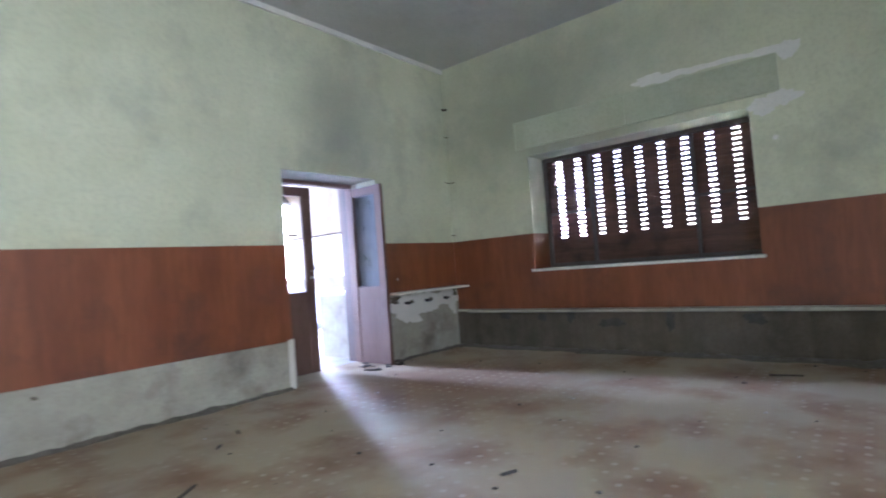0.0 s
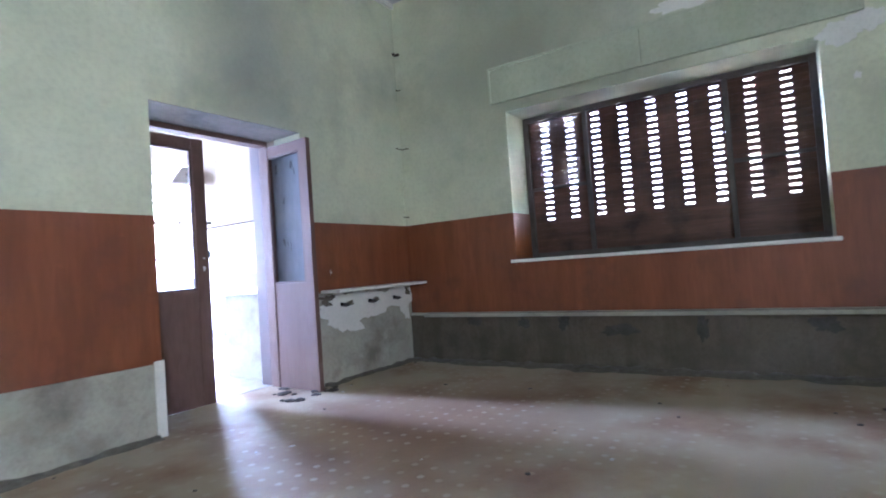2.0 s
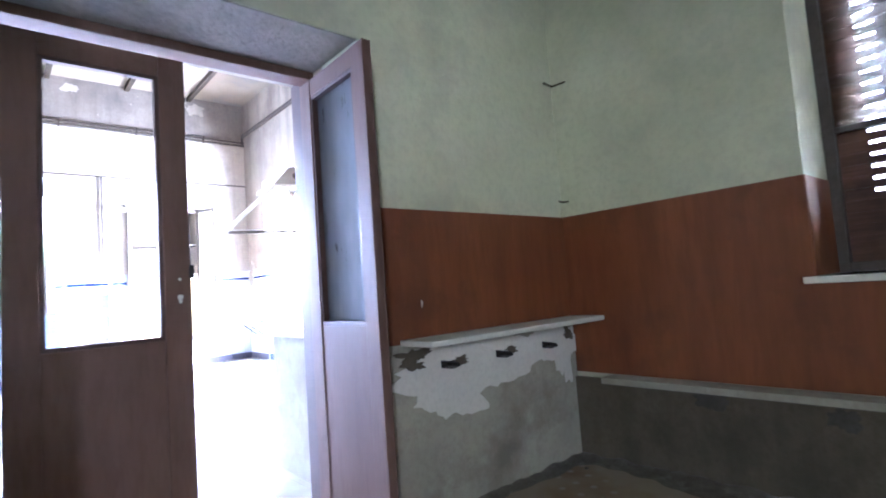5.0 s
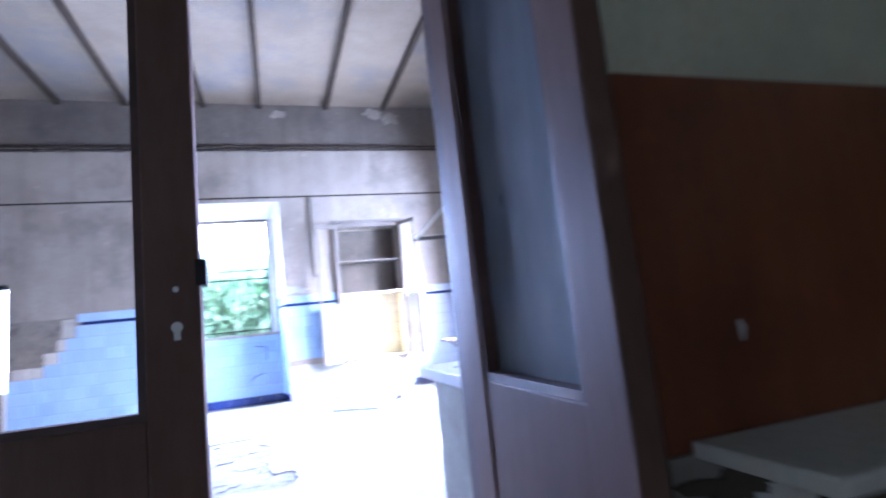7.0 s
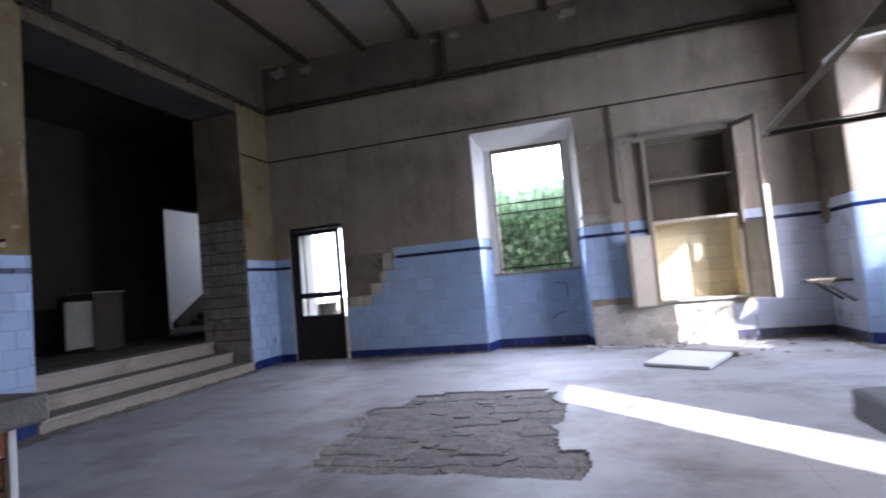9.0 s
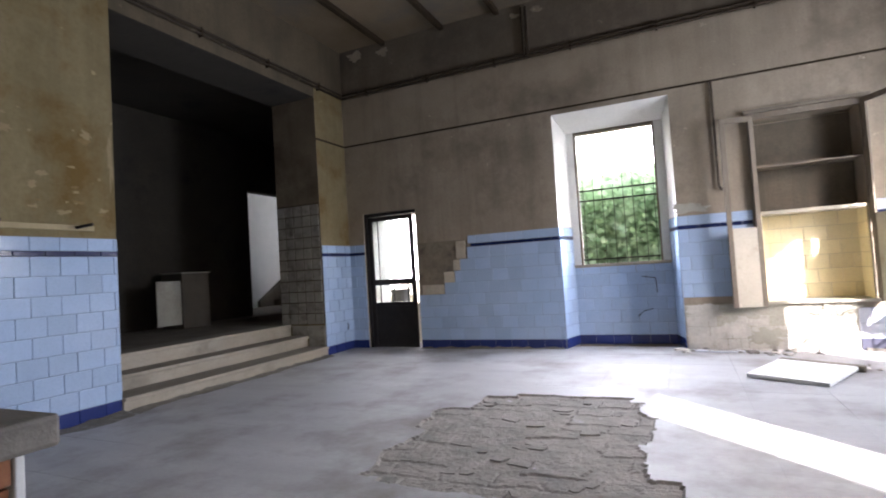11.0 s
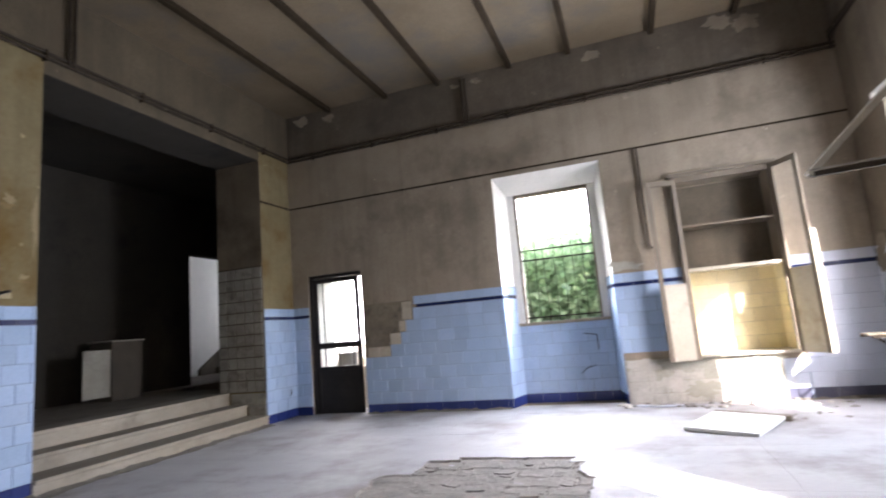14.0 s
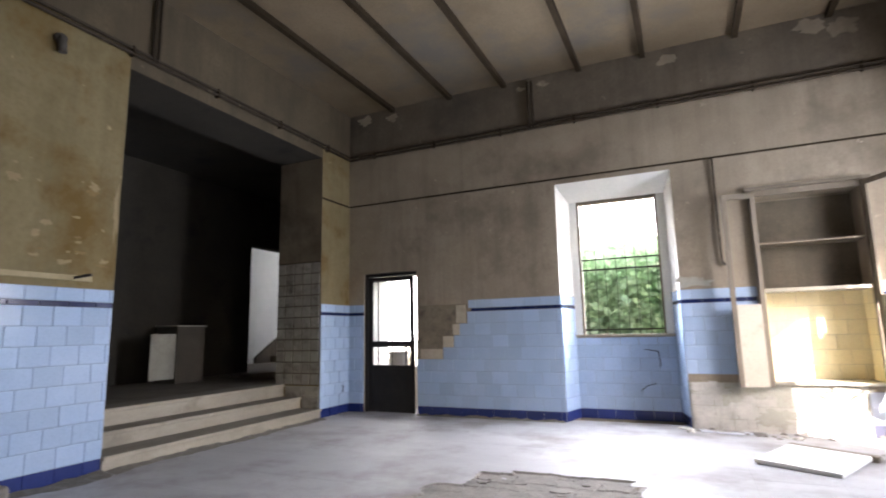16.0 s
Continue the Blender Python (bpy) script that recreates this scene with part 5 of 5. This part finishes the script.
def bed_height(x, y):
    """Height of the floor at a place: 0 on whole slabs, about -0.02 where they are torn out."""
    jx = 0.13 * noise.noise(Vector((x * 1.6, y * 1.6, 3.0))) + 0.06 * noise.noise(Vector((x * 6, y * 6, 5.0))) + 0.015 * noise.noise(Vector((x * 22, y * 22, 6.0)))
    jy = 0.08 * noise.noise(Vector((x * 1.6, y * 1.6, 9.0))) + 0.04 * noise.noise(Vector((x * 6, y * 6, 8.0))) + 0.012 * noise.noise(Vector((x * 22, y * 22, 7.0)))
    u, v = x + jx, y + jy
    if not any(y0 <= v < y1 and x0 <= u < x1 for y0, y1, x0, x1 in TORN):
        return 0.0
    if -1.0 < u < -0.56 and 4.80 < v < 5.0 or -1.62 < u < -1.45 and 5.2 < v < 5.32:
        return -0.0045 + 0.002 * noise.noise(Vector((x * 11, y * 11, 1)))
    j = math.floor(v / 0.21)
    p = (u + 0.15 * (j % 2)) / 0.33
    i = math.floor(p)
    gap = (p - i) * 0.33 < 0.018 or (v / 0.21 - j) * 0.21 < 0.018
    grit = 0.004 * noise.noise(Vector((x * 11, y * 11, 1))) + 0.003 * noise.noise(Vector((x * 35, y * 35, 2)))
    return -0.017 + grit + (0.0 if gap else LEVEL[i, j])


cells = 190
step = PN * SL / cells
heights = [[bed_height(PX + step * i, PY + step * j) if 0 < i < cells and 0 < j < cells else 0.0 for i in range(cells + 1)] for j in range(cells + 1)]
me = bpy.data.meshes.new("floor_broken_patch")
me.from_pydata([(PX + step * i, PY + step * j, heights[j][i]) for j in range(cells + 1) for i in range(cells + 1)], [],
               [(j * (cells + 1) + i, j * (cells + 1) + i + 1, (j + 1) * (cells + 1) + i + 1, (j + 1) * (cells + 1) + i) for j in range(cells) for i in range(cells)])
me.materials.append(MATS["cement_floor"])
me.materials.append(MATS["rubble"])
for f in me.polygons:
    f.material_index = int(min(me.vertices[k].co.z for k in f.vertices) < -0.004)
broken = tagged(new("floor_broken_patch", me), "rough bare mortar bed where floor slabs are torn out", "floor patch", kind="structure")
for k in range(26):
    x, y, w, d = rnd.uniform(-1.8, -0.5), rnd.uniform(3.4, 5.4), rnd.uniform(0.03, 0.09), rnd.uniform(0.02, 0.06)
    bm = bmesh.new()
    prism(bm, [(sx * w * rnd.uniform(0.7, 1.1), sy * d * rnd.uniform(0.7, 1.1), 0.0) for sx, sy in ((-1, -1), (0.2, -1.1), (1, -0.8), (1, 1), (-0.1, 1.1), (-1, 0.9))], (0, 0, rnd.uniform(0.006, 0.014)))
    bevel(bm, 0.002, 1)
    part("slab_remnant", bm, "rubble", broken).matrix_basis = pose(x, y, -0.016, rnd.uniform(-4, 4), rnd.uniform(-4, 4), rnd.uniform(-30, 30))

# ---- pieces: tiles of the kitchen walls ----
TW, TH, GAP, TD = 0.24, 0.172, 0.004, 0.011
BED = 0.004
CACHE = {}
TILT = random.Random(31)


def tile(w, h, mat):
    key = (round(w, 2), round(h, 3), mat)
    if key not in CACHE:
        CACHE[key] = tile_mesh("tile", key[0] - GAP, h - GAP, TD, mat)
    return CACHE[key]


def tile_row(parent, origin, rz, length, z, h, mat, shift, start=0.0, name="tile"):
    """One course of tiles along a wall face from origin; local x runs along the wall."""
    a = start
    first = TW - shift
    while a < length - 0.012:
        w = min(first if a == start and shift else TW, length - a)
        if w > 0.02:
            lean = Euler((TILT.gauss(0, 0.009), 0, TILT.gauss(0, 0.009))).to_matrix().to_4x4()
            piece(name, tile(w, h, mat), pose(origin[0], origin[1], 0, 0, 0, rz) @ Matrix.Translation((a, -BED + 0.001, z)) @ lean, parent)
        a += w


def tiled(parent, origin, rz, length, mat="blue_tile", starts=None, low=0, rows=8, band=True, top=True, skip=()):
    bm = bmesh.new()
    m = pose(origin[0], origin[1], 0, 0, 0, rz)
    for r in range(-1 if band else 0, rows + (2 if top else 0)):
        if r < low and not (r == -1 and low == 0):
            continue
        st = (starts or {}).get(r, 0.0)
        if r == -1:
            z, h, mt, sh = 0.0, 0.13, "dusty_navy" if mat == "pale_tile" else "navy_tile", 0.0
        elif r < rows:
            z, h, mt, sh = 0.13 + TH * r, TH, mat, (TW / 2 if r % 2 else 0.0)
        elif r == rows:
            z, h, mt, sh = 0.13 + TH * rows, 0.05, "stripe_tile", 0.0
        else:
            z, h, mt, sh = 0.18 + TH * rows, 0.12, mat, TW / 2
        tile_row(parent, origin, rz, length, z, h, mt, sh, st)
        box(bm, st, -BED, z, length, -0.0005, z + h)
    bm.transform(m)
    return part("grout", bm, "tile_bed", parent)


# far wall
tiled(wall_far, (XL, YB), 0, G0 - XL)
tiled(wall_far, (G1, YB), 0, N0 - G1, starts={4: 0.44, 5: 0.62, 6: 0.71, 7: 0.84, 8: 0.90, 9: 0.86})
splay = math.degrees(math.atan2(0.44, AN0 - N0))
tiled(wall_far, (N0, YB), splay, math.hypot(0.44, AN0 - N0))
tiled(wall_far, (AN0, YB + 0.44), 0, AN1 - AN0, rows=5, top=False)
tile_row(wall_far, (AN0, YB + 0.44), 0, AN1 - AN0, 0.13 + 5 * TH, 0.105, "blue_tile", TW / 2)
tiled(wall_far, (AN1, YB + 0.44), -splay, math.hypot(0.44, AN0 - N0))
tiled(wall_far, (N1, YB), 0, C0 - 0.08 - N1, low=3, band=False)
tiled(wall_far, (C1 + 0.08, YB), 0, XR - C1 - 0.08, "pale_tile")
tiled(wall_far, (1.665, YB), 0, C1 + 0.08 - 1.665, "pale_tile", rows=2, top=False)
bare = solid("bare_render", "bare_bed", [(G1 + 0.004, YB - 0.003, 0.82, G1 + 0.84, YB - 0.0005, 1.62)], wall_far, "bare render where tiles fell off")
for x, z, w, h in ((G1 + 0.06, 0.82, 0.19, 0.15), (G1 + 0.25, 0.82, 0.185, 0.15), (G1 + 0.44, 0.99, 0.17, 0.165), (G1 + 0.60, 1.17, 0.12, 0.16), (G1 + 0.66, 1.34, 0.16, 0.27)):
    piece("tile_back", tile(w, h, "tile_mortar"), pose(x, YB - 0.003, z), wall_far)
# yellow lining of the hearth niche
for r in range(6):
    tile_row(wall_far, (C0, YB + 0.38), 0, C1 - C0, CZ0 + 0.005 + TH * r, TH, "yellow_tile", TW / 2 if r % 2 else 0)
    tile_row(wall_far, (C0, YB), 90, 0.365, CZ0 + 0.005 + TH * r, TH, "yellow_tile", TW / 2 if r % 2 else 0)
    tile_row(wall_far, (C1, YB + 0.365), -90, 0.365, CZ0 + 0.005 + TH * r, TH, "yellow_tile", TW / 2 if r % 2 else 0)
solid("grout", "cream_paint", [(C0 + 0.001, YB + 0.3765, CZ0 + 0.004, C1 - 0.001, YB + 0.3795, CZ0 + 6 * TH)], wall_far)
# left wall piers
tiled(wall_left, (XL, 1.9), 90, O0 - 1.9)
tiled(wall_left, (XL, O1), 90, YB - O1)
# side of the opening: small square tiles above, plain courses below
for r in range(11):
    z = HZ + 0.005 + 0.168 * r
    for c in range(5):
        w = 0.15
        piece("tile", tile(w, 0.157, "old_tile"), pose(XO + 0.010 + 0.163 * c, O1 - BED, z), wall_left)
bm = bmesh.new()
box(bm, XO, O1 - 0.004, HZ, XL - 0.004, O1 - 0.0005, 2.34)
part("grout", bm, "dirty_dim_render", wall_left)
for zz in (0.14, 0.30):
    for c in range(2 if zz > 0.2 else 1):
        piece("tile", tile(0.31, 0.16, "old_tile"), pose(XL - 0.315 - 0.313 * c, O1 - BED, zz), wall_left)

# right wall
tiled(wall_right, (XR, YB), -90, YB - R1, "pale_tile")
sp2 = math.degrees(math.atan2(0.42, R1 - RA1))
tiled(wall_right, (XR, R1), math.degrees(math.atan2(RA1 - R1, 0.42)), math.hypot(0.42, R1 - RA1))
tiled(wall_right, (XR + 0.42, RA1), -90, RA1 - RA0, "pale_tile", rows=5, top=False)
tiled(wall_right, (XR, R0), -90, R0 - 4.6, "pale_tile", rows=4, top=False)
solid("white_render", "grey_render", [(XR - 0.006, 3.2, 0.85, XR, R0 - 0.05, 1.96)], wall_right, "pale patched render")
solid("dark_edge", "dark_batten", [(XR - 0.016, 3.2, 1.962, XR, R0 - 0.12, 1.995)], wall_right, "dark ledge of broken tiles")
solid("bare_render", "dirty_dim_render", [(XR - 0.009, 3.2, 0.86, XR - 0.0062, 5.15, 1.10)], wall_right, "dark rough render")

# floor slabs of the kitchen
slab = {}
rnd = random.Random(9)
for i in range(14):
    for j in range(13):
        x0, y0 = XL + SL * i, 0.56 + SL * j
        x1, y1 = min(x0 + SL, XR + 0.4), min(y0 + SL, YB + 0.42)
        if x1 - x0 < 0.05 or y1 - y0 < 0.05 or 4 <= i < 4 + PN and 4 <= j < 4 + PN:
            continue
        key = (round(x1 - x0, 2), round(y1 - y0, 2))
        if key not in slab:
            bm = bmesh.new()
            w, d = key
            e, g = 0.0008, 0.0004
            lo = [bm.verts.new(p) for p in ((g, g, -0.036), (w - g, g, -0.036), (w - g, d - g, -0.036), (g, d - g, -0.036))]
            mi = [bm.verts.new((v.co.x, v.co.y, -0.002)) for v in lo]
            hi = [bm.verts.new(p) for p in ((g + e, g + e, 0), (w - g - e, g + e, 0), (w - g - e, d - g - e, 0), (g + e, d - g - e, 0))]
            for a, b in ((lo, mi), (mi, hi)):
                for k in range(4):
                    bm.faces.new((a[k], a[(k + 1) % 4], b[(k + 1) % 4], b[k]))
            bm.faces.new(hi)
            me = bpy.data.meshes.new("slab")
            bm.to_mesh(me)
            bm.free()
            me.materials.append(MATS["cement_floor"])
            slab[key] = me
        piece("slab", slab[key], pose(x0, y0, rnd.uniform(-0.0004, 0.0004)), floor_b)
